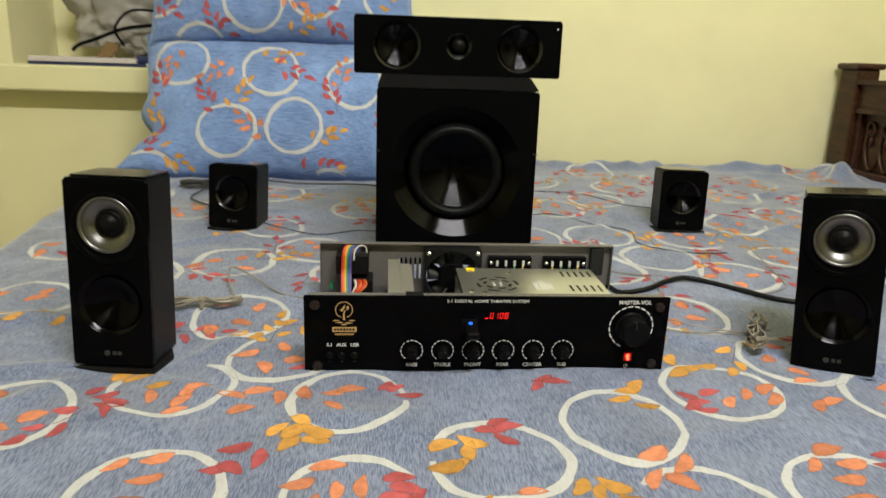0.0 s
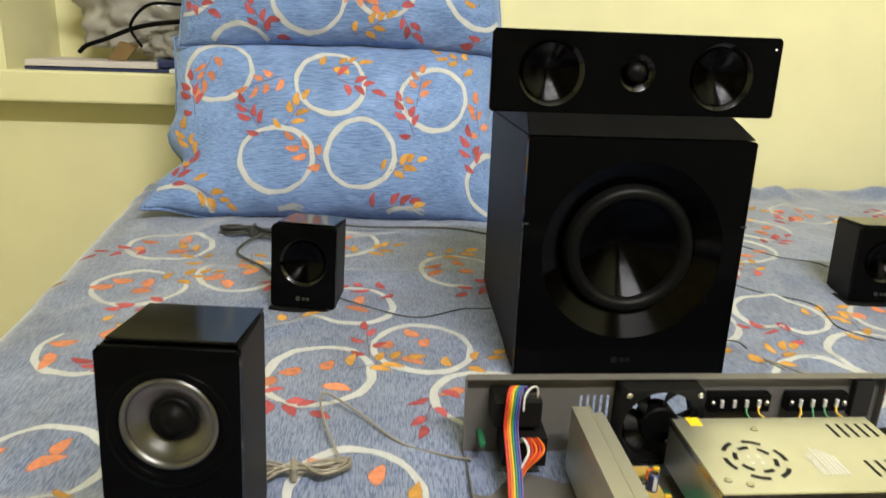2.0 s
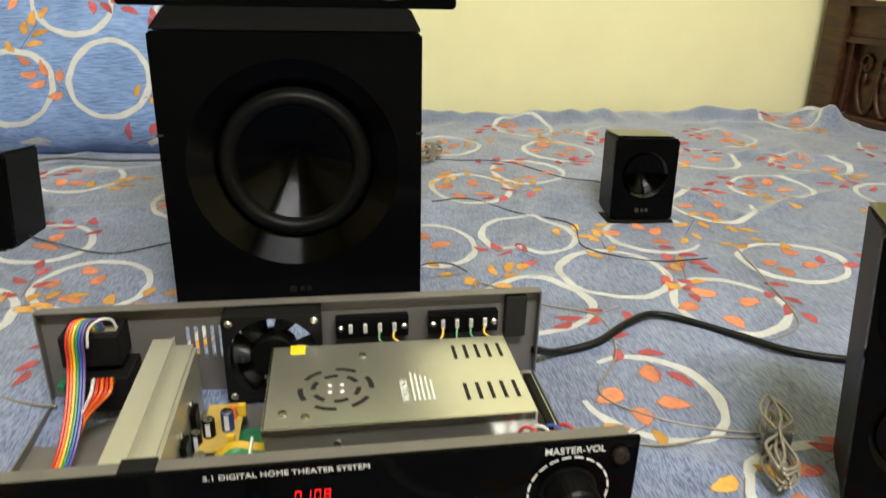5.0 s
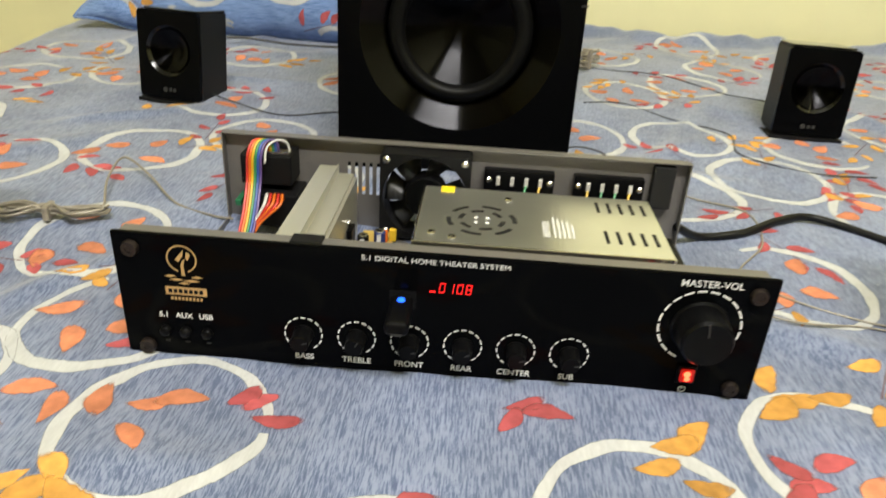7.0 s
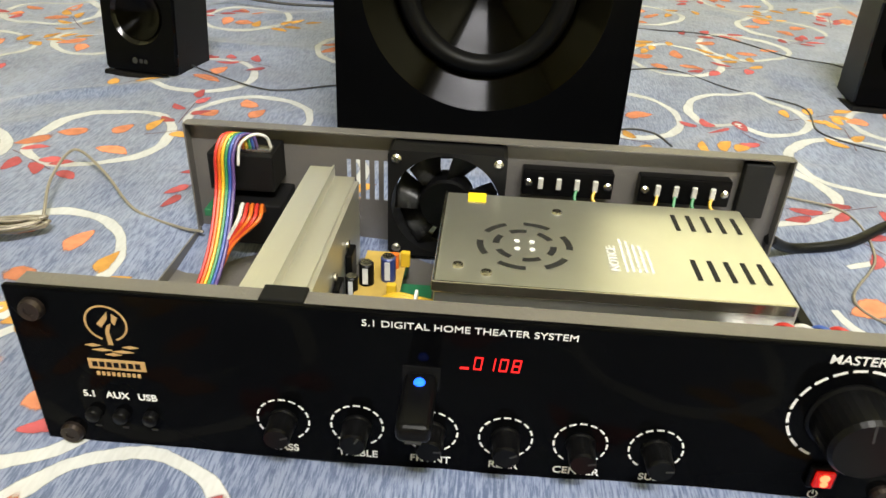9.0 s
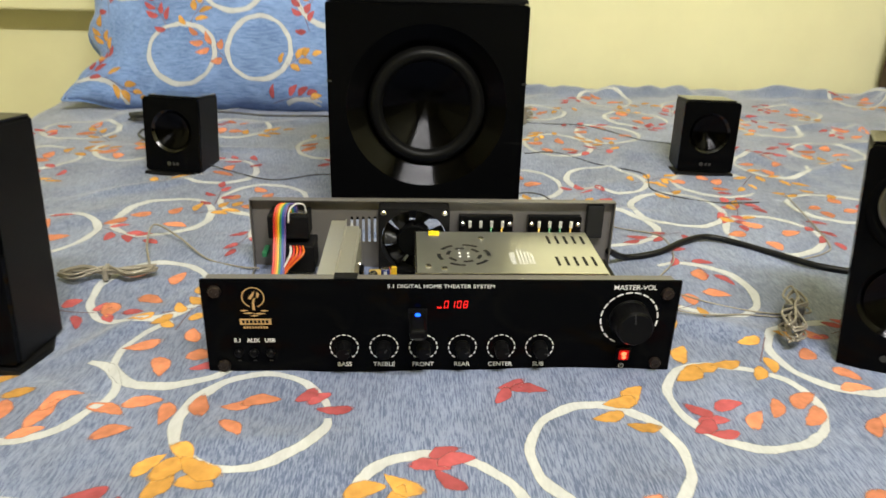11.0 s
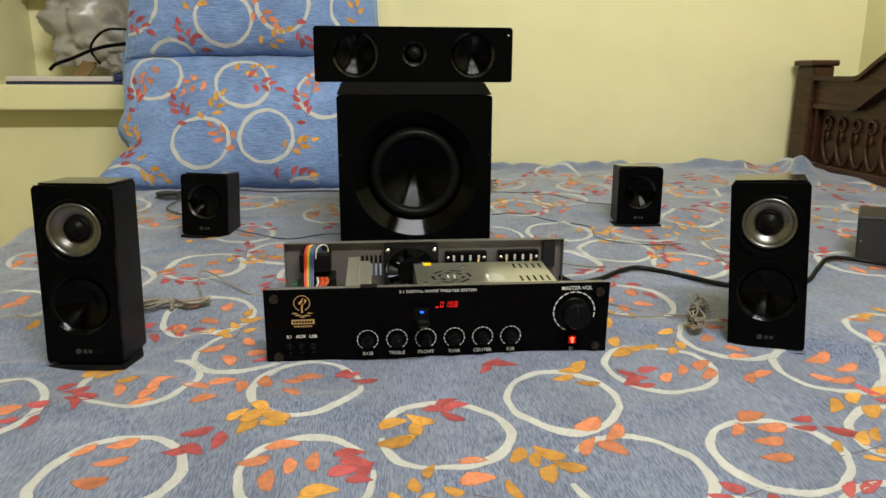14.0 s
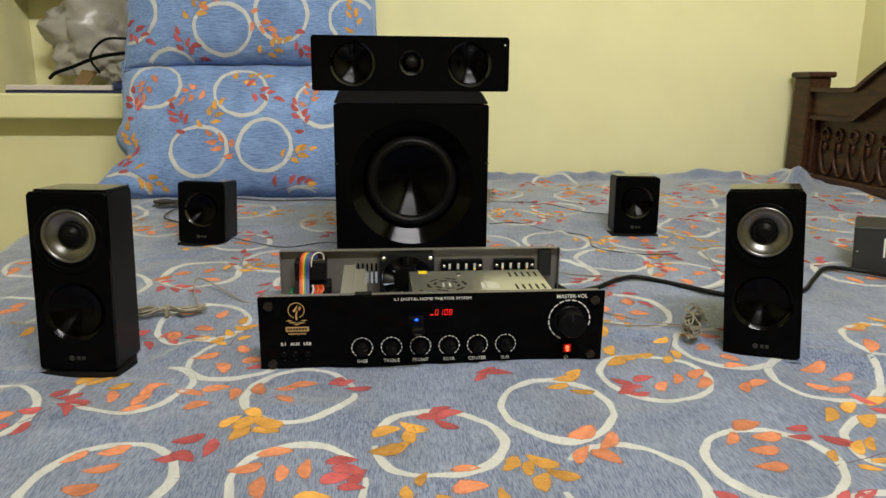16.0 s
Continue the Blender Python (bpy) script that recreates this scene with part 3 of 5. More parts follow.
YELLOW_A = [(-0.280, 0.772, 31), (-0.251, 0.753, 21), (-0.296, 0.781, 51), (-0.096, 0.633, 74), (-0.067, 0.634, -4), (-0.086, 0.649, 38), (-0.085,
    0.666, -46), (-0.066, 0.653, -28), (-0.105, 0.653, 53), (-0.011, 0.520, 7), (-0.026, 0.515, 31), (0.059, 0.627, 15), (0.075, 0.596, 53), (0.086,
    0.619, 79), (0.089, 0.635, -30), (0.058, 0.598, 8), (0.278, 0.733, 22)]
YELLOW_B = [(0.290, 0.700, -4), (0.294, 0.739, 55), (0.262, 0.712, 21), (0.374, 0.790, 11), (0.356, 0.777, 40), (0.363, 0.808, 66), (0.400, 0.796,
    11), (0.177, 0.559, 55), (0.198, 0.552, 69), (0.212, 0.565, -30), (0.227, 0.543, -29), (0.207, 0.529, 68), (0.584, 0.635, 40), (0.588, 0.607, 44),
    (0.624, 0.647, 17), (0.550, 0.625, 51)]
bms = inks()


def on_sheet(x, y, layer=0):
    u, v = (x - SX0) / (SX1 - SX0) * NX, (y - BY0) / (BY1 - BY0) * NY
    i, j = int(u), int(v)
    if not (1 < u < NX - 1 and 1 < v < NY - 1):
        return None
    u, v = u - i, v - j
    p = (WEAVE[j][i] * (1 - u) + WEAVE[j][i + 1] * u) * (1 - v) + (WEAVE[j + 1][i] * (1 - u) + WEAVE[j + 1][i + 1] * u) * v
    n = (WEAVE[j][i + 1] - WEAVE[j][i]).cross(WEAVE[j + 1][i] - WEAVE[j][i]).normalized()
    return p + n * (0.00035 + layer * 0.00006)


hoops = NEAR + MID + FAR
extra = [(x + rnd.uniform(-0.02, 0.02), 0.24 + 0.16 * j + rnd.uniform(-0.02, 0.02)) for j in range(2) for x in [-0.55 + 0.165 * i + 0.08 * j for i in range(12)]]
extra += [(0.80 + 0.17 * i, 0.62 + 0.05 * i) for i in range(4)] + [(0.9 + 0.17 * i, 0.86 + 0.03 * i) for i in range(3)] + [(-0.55, 0.62), (-0.57, 0.8), (-0.50, 0.98), (-0.72, 1.1), (-0.75, 1.35), (-0.73, 1.6), (1.25, 1.2)]
hoops = hoops + [p for p in extra if all(math.hypot(p[0] - q[0], p[1] - q[1]) > 0.125 for q in hoops)]
for i, (x, y) in enumerate(hoops):
    gap, turn = rnd.choice((0, 0, 0.7, 1.1)), rnd.uniform(0, 6.28)
    if i < 10:
        gap, turn = ((0, 0), (1.5, 1.9), (0.25, 0.1), (0.5, 0.4), (0.25, 3.0), (0, 0), (0.2, 0.9), (0, 0), (0.6, 1.2), (0.8, 2.8))[i]
    ring_print(bms, on_sheet, x, y, 0.0640, rnd, rnd.uniform(0.95, 1.03), gap, turn)
    if i > 9:
        if rnd.random() < 0.8:
            a0 = rnd.uniform(0, 6.28)
            for k in range(4):
                a = a0 + k * 1.5 + rnd.uniform(-0.3, 0.3)
                q = rnd.uniform(0.012, 0.036)
                leaf_faces(bms["orange"], on_sheet, x - 0.012 + q * math.cos(a), y + q * math.sin(a), a + rnd.uniform(0.6, 1.6), rnd.uniform(0.028, 0.042), rnd.uniform(0.016, 0.021))
        a = rnd.uniform(0, 6.28)
        for ink, da in (("red", 0), ("yellow", rnd.uniform(1.6, 3.0))):
            sprig(bms, on_sheet, x + 0.07 * math.cos(a + da), y + 0.07 * math.sin(a + da), rnd.uniform(0, 6.28), ink, rnd, 1.0, rnd.choice((4, 5, 6)))
for ink, leaves in (("orange", ORANGE_A + ORANGE_B), ("red", RED_A + RED_B), ("yellow", YELLOW_A + YELLOW_B)):
    for x, y, head in leaves:
        h = radians(head) + (math.pi if rnd.random() < 0.5 else 0)
        l = rnd.uniform(0.032, 0.043) * (0.92 if ink == "red" else 1.0)
        leaf_faces(bms[ink], on_sheet, x - l / 2 * math.cos(h), y - 0.007 - l / 2 * math.sin(h), h, l, l * rnd.uniform(0.38, 0.48))
print_parts(bms, sheet, "the sheet")

# ---------------------------------------------------------------- pillows


def pillow(m, w, h, t, rings, sprays, label, seed):
    th = thing("pillow", m, label, "pillow", group="pillows on the bed")
    r = random.Random(seed)

    def shape(u, v, side, lift=0.0):
        e = (max(0, 1 - abs(u) ** 2.6) * max(0, 1 - abs(v) ** 2.6)) ** 0.42
        x = u * w / 2 * (1 - 0.045 * (1 - v * v) * abs(u) ** 3)
        z = v * h / 2 * (1 - 0.06 * (1 - u * u) * abs(v) ** 3)
        x += 0.006 * noise.noise((v * 4 + seed, u * 2, 5.0)) * abs(u) ** 6
        z += 0.007 * noise.noise((u * 5 + seed, v * 2, 9.0)) * abs(v) ** 6
        if seed == 3:
            # a slack lower corner slumps forward on the sheet, pinched in above it
            slack = max(0.0, (-u - 0.66) / 0.34) * max(0.0, (-v - 0.42) / 0.58)
            x -= 0.026 * slack
            x += 0.022 * math.exp(-((v + 0.40) / 0.13) ** 2) * max(0.0, -u) ** 6
            x -= 0.012 * math.exp(-((v + 0.10) / 0.16) ** 2) * max(0.0, -u) ** 8
            z += 0.012 * slack
            z += 0.006 * math.sin(u * 13 + 0.7) * max(0.0, v) ** 10
        else:
            slack = 0.0
        wr = 0.004 * noise.noise((u * 3 + seed, v * 2.4, side)) + 0.0075 * noise.noise((u * 9, v * 8 + seed, side)) * (abs(u) ** 2 + abs(v) ** 2) * 0.5
        return Vector((x, -side * (t / 2 * e + wr * min(1, e * 2) + lift) - 0.045 * slack, z))

    b = bmesh.new()
    n = 90
    for side in (1, -1):
        g = [[b.verts.new(shape(-1 + 2 * i / n, -1 + 2 * j / n, side)) for i in range(n + 1)] for j in range(n + 1)]
        for j in range(n):
            for i in range(n):
                q = (g[j][i], g[j][i + 1], g[j + 1][i + 1], g[j + 1][i])
                b.faces.new(q if side > 0 else q[::-1])
    bmesh.ops.remove_doubles(b, verts=b.verts[:], dist=0.0004)
    part("pillowcase", b, SLIP, th, smooth=True)
    rim = [(-1 + 2 * k / 40, -1) for k in range(40)] + [(1, -1 + 2 * k / 24) for k in range(24)] + [(1 - 2 * k / 40, 1) for k in range(40)] + [(-1, 1 - 2 * k / 24) for k in range(25)]
    part("seam", tube([shape(u * 1.003, v * 1.003, 1) for u, v in rim], 0.0028, 6, 1), SLIP, th, "stitched seam round the edge", smooth=True)
    p = inks()

    def put(x, z, layer=0):
        u, v = x / (w / 2), z / (h / 2)
        return shape(u, v, 1, 0.0006 + layer * 0.00007) if abs(u) < 0.985 and abs(v) < 0.985 else None

    for x, z in rings:
        ring_print(p, put, x, z, 0.066, r, 0.97)
    for x, z, ink, ang in sprays:
        sprig(p, put, x, z, radians(ang), ink, r, 1.0, 6)
    print_parts(p, th, "the pillowcase")
    return th


def rel(items, cx, cz, lean):
    return [(a[0] - cx, (a[1] - cz) / math.cos(radians(lean)), *a[2:]) for a in items]


LOWR = [(-0.490, 0.342), (-0.271, 0.321), (-0.069, 0.298), (-0.370, 0.182), (-0.212, 0.194), (0.066, 0.153), (-0.342, 0.042), (-0.555, 0.076), (-0.120, 0.048)]
LOWS = [(-0.515, 0.347, "orange", 250), (-0.539, 0.292, "red", 100), (-0.391, 0.322, "orange", 200), (-0.259, 0.353, "yellow", 10), (-0.231, 0.318, "red", 340),
        (-0.100, 0.311, "orange", 80), (-0.120, 0.255, "red", 110), (-0.342, 0.256, "yellow", 60), (-0.412, 0.249, "red", 120), (-0.304, 0.192, "orange", 140),
        (-0.141, 0.170, "yellow", 20), (-0.544, 0.203, "yellow", 100), (-0.499, 0.123, "yellow", 330), (-0.157, 0.102, "red", 15), (-0.089, 0.088, "yellow", 330),
        (0.014, 0.197, "red", 100), (0.026, 0.262, "orange", 95), (-0.016, 0.383, "yellow", 160), (-0.558, 0.146, "red", 60)]
UPR = [(-0.321, 0.496), (-0.177, 0.533), (-0.553, 0.532), (-0.453, 0.385), (-0.252, 0.360), (-0.040, 0.352), (0.012, 0.520), (-0.400, 0.660), (-0.200, 0.690)]
UPS = [(-0.382, 0.539, "yellow", 60), (-0.552, 0.492, "red", 330), (-0.234, 0.510, "orange", 320), (-0.207, 0.446, "yellow", 30), (-0.135, 0.460, "red", 300),
       (-0.412, 0.444, "red", 110), (0.009, 0.528, "yellow", 100), (-0.392, 0.425, "red", 300), (-0.149, 0.392, "red", 200), (-0.340, 0.569, "orange", 80), (0.010, 0.430, "red", 210)]
pillow(pose(-0.268, 1.822, 0.232, -26, 0, 0), 0.66, 0.375, 0.165, rel(LOWR, -0.262, 0.256, 26), rel(LOWS, -0.262, 0.256, 26), "blue printed cotton pillow standing on its long edge", 3)
pillow(pose(-0.255, 1.905, 0.560, -12, 0, 1), 0.65, 0.36, 0.165, rel(UPR, -0.255, 0.588, 12), rel(UPS, -0.255, 0.588, 12), "blue printed cotton pillow propped on the lower one", 8)

# ---------------------------------------------------------------- speakers


def badge(parent, x, y, z, s, mat=GREYPRINT):
    """A small round mark with two bars beside it."""
    b = lathe([(0.0, 0.0), (0.0034 * s, 0.0), (0.0034 * s, 0.0004)], x - 0.007 * s, y - 0.0004, z, 20)
    block(x - 0.001 * s, x + 0.0032 * s, y - 0.0004, y, z - 0.0022 * s, z + 0.0022 * s, bm=b)
    block(x + 0.005 * s, x + 0.0092 * s, y - 0.0004, y, z - 0.0022 * s, z + 0.0022 * s, bm=b)
    part("badge", b, mat, parent, "small grey round badge with two bars")


def hollow_panel(w, z0, z1, y0, y1, holes, seg=48, slots=()):
    """A plate with round holes through it (x, z, radius) and slots (x0, x1, z0, z1)."""
    b = bmesh.new()
    edges = []

    def loop(pts):
        vs = [b.verts.new((x, y0, z)) for x, z in pts]
        for i in range(len(vs)):
            edges.append(b.edges.new((vs[i], vs[(i + 1) % len(vs)])))

    c = 0.003
    loop([(-w / 2 + c, z0), (w / 2 - c, z0), (w / 2, z0 + c), (w / 2, z1 - c), (w / 2 - c, z1), (-w / 2 + c, z1), (-w / 2, z1 - c), (-w / 2, z0 + c)])
    for x, z, r in holes:
        loop([(x + r * math.cos(2 * math.pi * i / seg), z + r * math.sin(2 * math.pi * i / seg)) for i in range(seg)])
    for x0, x1, s0, s1 in slots:
        loop([(x0, s0), (x1, s0), (x1, s1), (x0, s1)])
    bmesh.ops.triangle_fill(b, edges=edges, use_beauty=True)
    ext = bmesh.ops.extrude_face_region(b, geom=b.faces[:])
    for v in ext["geom"]:
        if isinstance(v, bmesh.types.BMVert):
            v.co.y = y1
    bmesh.ops.recalc_face_normals(b, faces=b.faces[:])
    return b


def taper_box(w, wb, d, z0, z1, bev, y0=0.004):
    """A cabinet that narrows towards its back."""
    b = block(-0.5, 0.5, 0, 1, z0, z1)
    for v in b.verts:
        back = v.co.y > 0.5
        v.co.x *= wb if back else w
        v.co.y = d if back else y0
    bmesh.ops.bevel(b, geom=b.edges[:], offset=bev, segments=2, affect="EDGES")
    return open_front(b)


def open_front(b):
    b.normal_update()
    bmesh.ops.delete(b, geom=[f for f in b.faces if f.normal.y < -0.95], context="FACES")
    return b


def edge_bead(w, z, parent):
    b = lathe([(0.0, -w / 2 + 0.002), (0.0011, -w / 2 + 0.003), (0.0011, w / 2 - 0.003), (0.0, w / 2 - 0.002)], 0, 0.0011, z, 12, axis="x")
    part("edge_bead", b, GLOSS, parent, "rounded glossy upper edge", smooth=True)


def foot_plate(w, d, parent):
    b = bmesh.new()
    pts = [(-w / 2 - 0.002, -0.004), (w / 2 + 0.002, -0.004), (w / 2 + 0.006, d * 0.55), (w / 2 - 0.012, d), (-w / 2 + 0.012, d), (-w / 2 - 0.006, d * 0.55)]
    lo = [b.verts.new((x, y, 0)) for x, y in pts]
    hi = [b.verts.new((x, y, 0.006)) for x, y in pts]
    b.faces.new(lo[::-1])
    b.faces.new(hi)
    for i in range(6):
        b.faces.new((lo[i], lo[(i + 1) % 6], hi[(i + 1) % 6], hi[i]))
    bmesh.ops.bevel(b, geom=b.edges[:], offset=0.001, segments=2, affect="EDGES")
    part("foot_plate", b, MATTE, parent, "matte black foot plate")


def spun_dish(r, x, z, parent, name="woofer", lip=None):
    """A shallow turned dish with a turned cone in it and a bright lower lip."""
    slope = 0.58
    w = part(name, lathe([(r, -0.0004), (r * 0.985, 0.0002), (r * 0.86, 0.125 * r * slope), (r * 0.845, 0.125 * r * slope + 0.0014)], x, 0.0, z, 64), lip or LIP, parent, "polished dark metal lip", smooth=True)
    part("cone", lathe([(r * 0.845, 0.11 * r * slope), (r * 0.82, 0.12 * r * slope), (r * 0.45, 0.50 * r * slope), (0.0, 0.95 * r * slope)], x, 0.0, z, 64), CONE, w, "black turned cone", smooth=True)
    return w


def tall_speaker(m, label):
    s = thing("bookshelf_speaker", m, label, "speaker", group="tall front speakers")
    W, H, D = 0.092, 0.226, 0.084
    part("cabinet", taper_box(W - 0.002, W - 0.010, D, 0.006, H, 0.002, 0.0065), VINYL, s, "black grained cabinet")
    part("front_panel", hollow_panel(W, 0.009, H - 0.001, 0.0, 0.006, [(0, 0.174, 0.0312), (0, 0.082, 0.037)]), GLOSS, s, "glossy black front panel")
    tw = part("tweeter", lathe([(0.0322, -0.0004), (0.0315, -0.0018), (0.0300, -0.0020), (0.0284, -0.0008), (0.0278, 0.002)], 0, 0, 0.174, 64), SILVER, s, "narrow polished rim", smooth=True)
    part("horn", lathe([(0.0280, 0.0006), (0.0268, 0.0004), (0.0218, 0.0036), (0.0170, 0.0070), (0.0150, 0.0080)], 0, 0, 0.174, 64), SILVER, tw, "satin silver horn ring", smooth=True)
    part("dome", lathe([(0.0152, 0.0082), (0.0142, 0.004), (0.0128, 0.0056), (0.0098, 0.0040), (0.0070, 0.0008), (0.004, -0.0006), (0.0, -0.0010)], 0, 0, 0.174, 48), RUBBER, tw, "black rubber dome", smooth=True)
    part("surround", lathe([(0.0415, -0.0002), (0.0408, -0.0012), (0.0345, -0.0012), (0.0338, -0.0002)], 0, 0, 0.1695, 64), GLOSS, s, "raised glossy ring", smooth=True)
    spun_dish(0.037, 0, 0.082, s, lip=SPUN)
    part("gloss_lid", block(-W / 2 + 0.004, W / 2 - 0.004, 0.008, D - 0.006, H + 0.0005, H + 0.0025, 0.001), GLOSSTOP, s, "polished black top")
    badge(s, 0.0, 0.0, 0.0235, 1.0)
    edge_bead(W, H - 0.001, s)
    foot_plate(W, D, s)
    return s


def small_speaker(m, label):
    s = thing("satellite_speaker", m, label, "speaker", group="small rear speakers")
    W, H, D = 0.092, 0.124, 0.086
    part("cabinet", taper_box(W - 0.002, W - 0.016, D, 0.006, H, 0.002, 0.0065), VINYL, s, "black grained cabinet")
    part("front_panel", hollow_panel(W, 0.008, H - 0.001, 0.0, 0.006, [(0, 0.072, 0.0335)]), GLOSS, s, "glossy black front panel")
    spun_dish(0.0335, 0, 0.072, s)
    part("gloss_lid", block(-W / 2 + 0.006, W / 2 - 0.006, 0.008, D - 0.006, H + 0.0005, H + 0.0025, 0.001), GLOSSTOP, s, "polished black top")
    badge(s, 0.0, 0.0, 0.020, 1.0)
    edge_bead(W, H - 0.001, s)
    foot_plate(W, D, s)
    return s


def rest(x, y):
    return 0.07 * (y - 0.72)


tall_speaker(pose(-0.3125, 0.783, -0.001, -2.5, 0.6, -5), "tall black glossy speaker beside a coil of wire")
tall_speaker(pose(0.550, 0.762, -0.003, -1.5, -4.0, -29), "tall black glossy speaker, leaning slightly, before the mains cable")
small_speaker(pose(-0.286, 1.318, 0.041, -4, 1.0, -11), "small black cube speaker standing near the pillow")
small_speaker(pose(0.593, 1.347, 0.043, -3, 0.5, -5), "small black cube speaker standing on the open sheet")

# ---------------------------------------------------------------- subwoofer
sub = thing("subwoofer", pose(0.1140, 1.139, 0.022, 0, 0, -0.5), "large black subwoofer with a glossy front and a big round cone", "subwoofer")
W, H, D = 0.260, 0.2965, 0.30
b = block(-W / 2 + 0.001, W / 2 - 0.001, 0.012, D, 0.008, H, 0.002)
part("cabinet", open_front(b), VINYL, sub, "black grained cabinet sides")
b = block(-0.5, 0.5, 0, 1, 0, 1)
for v in b.verts:
    top = v.co.z > 0.5
    x, y = v.co.x, v.co.y
    v.co.x = x * (W - (0.012 if top else 0.0))
    v.co.y = (0.052 if top else 0.002) if y < 0.5 else (D - 0.02 if top else D)
    v.co.z = H + 0.001 + (0.0198 if top else 0)
bmesh.ops.bevel(b, geom=b.edges[:], offset=0.0015, segments=2, affect="EDGES")
part("sloped_top", b, VINYL, sub, "sloped matte black top")
part("front_panel", hollow_panel(W, 0.006, H, 0.0, 0.011, [(0, 0.165, 0.1065)], 72), GLOSS, sub, "mirror-gloss black front panel")
part("flare_ring", lathe([(0.1065, 0.0), (0.1056, 0.0005), (0.1048, 0.0010), (0.0973, 0.0054), (0.0898, 0.0098), (0.0823, 0.0142), (0.0785, 0.0164)], 0, 0, 0.165, 96), SPUN, sub, "dark brushed metal flare ring", smooth=True)
wf = part("woofer", lathe([(0.0785, 0.0180), (0.0755, 0.0095), (0.0710, 0.0050), (0.0655, 0.0050), (0.0604, 0.0095), (0.0586, 0.0160)], 0, 0, 0.165, 96), RUBBER, sub, "round black rubber surround", smooth=True)
part("cone", lathe([(0.0590, 0.0150), (0.0540, 0.0185), (0.0280, 0.0370), (0.0, 0.0485)], 0, 0, 0.165, 96), CONE, wf, "black turned cone", smooth=True)
badge(sub, 0.0, 0.0, 0.030, 1.2, FAINT)
for sx in (-0.11, 0.11):
    for sy in (0.03, 0.27):
        part("foot", lathe([(0.0, 0.0), (0.014, 0.0), (0.016, 0.012), (0.0, 0.0125)], sx, sy, 0.0, 20, axis="z"), RUBBER, sub)
for sx in (-1, 1):
    part("panel_clip", block(sx * 0.128 - 0.0035, sx * 0.128 + 0.0035, -0.0006, 0.0, 0.197, 0.199), GREYPRINT, sub)

# ---------------------------------------------------------------- centre speaker
cen = thing("center_speaker", pose(0.1165, 1.195, 0.3395, 0, 0, 0.5), "long low glossy black speaker lying on the subwoofer", "speaker")
W, H, D = 0.341, 0.091, 0.085
part("cabinet", taper_box(W - 0.002, W - 0.03, D, 0.001, H - 0.001, 0.002, 0.0065), VINYL, cen, "black grained cabinet")
part("front_panel", hollow_panel(W, 0.0, H, 0.0, 0.006, [(-0.101, 0.046, 0.0385), (0.101, 0.046, 0.0385), (0, 0.0475, 0.0210)]), GLOSS, cen, "glossy black front panel")
edge_bead(W, H, cen)
spun_dish(0.0385, -0.101, 0.046, cen)
spun_dish(0.0385, 0.101, 0.046, cen)
tw = part("tweeter", lathe([(0.0210, -0.0005), (0.0205, -0.0002), (0.0125, 0.0048), (0.0118, 0.0055)], 0, 0, 0.0475, 48), LIP, cen, "turned dark metal flare", smooth=True)
part("dome", lathe([(0.0120, 0.0055), (0.0112, 0.0010), (0.0090, -0.0015), (0.005, -0.0034), (0.0, -0.0040)], 0, 0, 0.0475, 40), RUBBER, tw, "black rubber dome", smooth=True)
part("lamp_lens", lathe([(0.0, 0), (0.0014, 0), (0.0014, 0.0005)], 0.163, -0.0004, 0.079, 12), PRINTW, cen, "tiny pale lens")

# ---------------------------------------------------------------- amplifier
amp = thing("amplifier", pose(0.123, 0.775, 0.003, 2.2, 0, 0), "black-fronted home amplifier with its cover taken off", "amplifier")
part("front_panel", block(-0.216, 0.216, 0.0, 0.004, 0.0, 0.095, 0.0012), GLOSS, amp, "glossy black acrylic front panel")
part("front_plate", block(-0.206, 0.206, 0.0045, 0.006, 0.006, 0.092), GREYSTEEL, amp, "grey painted steel plate behind the front")
part("front_flange", block(-0.212, 0.210, 0.0045, 0.0145, 0.0925, 0.0938), GREYSTEEL, amp)
# The dark notch in the flange is built as a black block.
part("notch_block", block(-0.099, -0.078, 0.0043, 0.0165, 0.0900, 0.0952, 0.0008), MATTE, amp, "black block standing for a dark notch in the flange")
b = block(-0.214, 0.210, 0.006, 0.2195, 0.0035, 0.005)
block(-0.214, -0.2128, 0.006, 0.2105, 0.005, 0.013, bm=b)
block(0.2088, 0.210, 0.006, 0.2105, 0.005, 0.013, bm=b)
part("floor_pan", b, GREYSTEEL, amp, "grey painted steel floor pan")
# five vent slots and the fan's opening go through the sheet metal
b = hollow_panel(0.428, 0.0035, 0.095, 0.220, 0.2215, [(-0.024, 0.051, 0.0375)], 40, [(-0.0990 + i * 0.0068, -0.0958 + i * 0.0068, 0.040, 0.072) for i in range(5)])
b.transform(Matrix.Translation((-0.002, 0, 0)))
bp_ob = part("back_panel", b, GREYSTEEL, amp, "grey painted steel back panel")
part("top_lip", block(-0.2145, 0.2105, 0.211, 0.2198, 0.0940, 0.0950), GREYSTEEL, bp_ob)
part("side_lip", block(-0.2160, -0.2148, 0.211, 0.2198, 0.0045, 0.0950), GREYSTEEL, bp_ob)
part("side_lip", block(0.2108, 0.2120, 0.211, 0.2198, 0.0045, 0.0950), GREYSTEEL, bp_ob)
for sx in (-0.19, 0.19):
    for sy in (0.03, 0.19):
        part("foot", lathe([(0.0, 0.0), (0.009, 0.0), (0.010, 0.0035), (0.0, 0.0036)], sx, sy, 0, 16, axis="z"), RUBBER, amp)
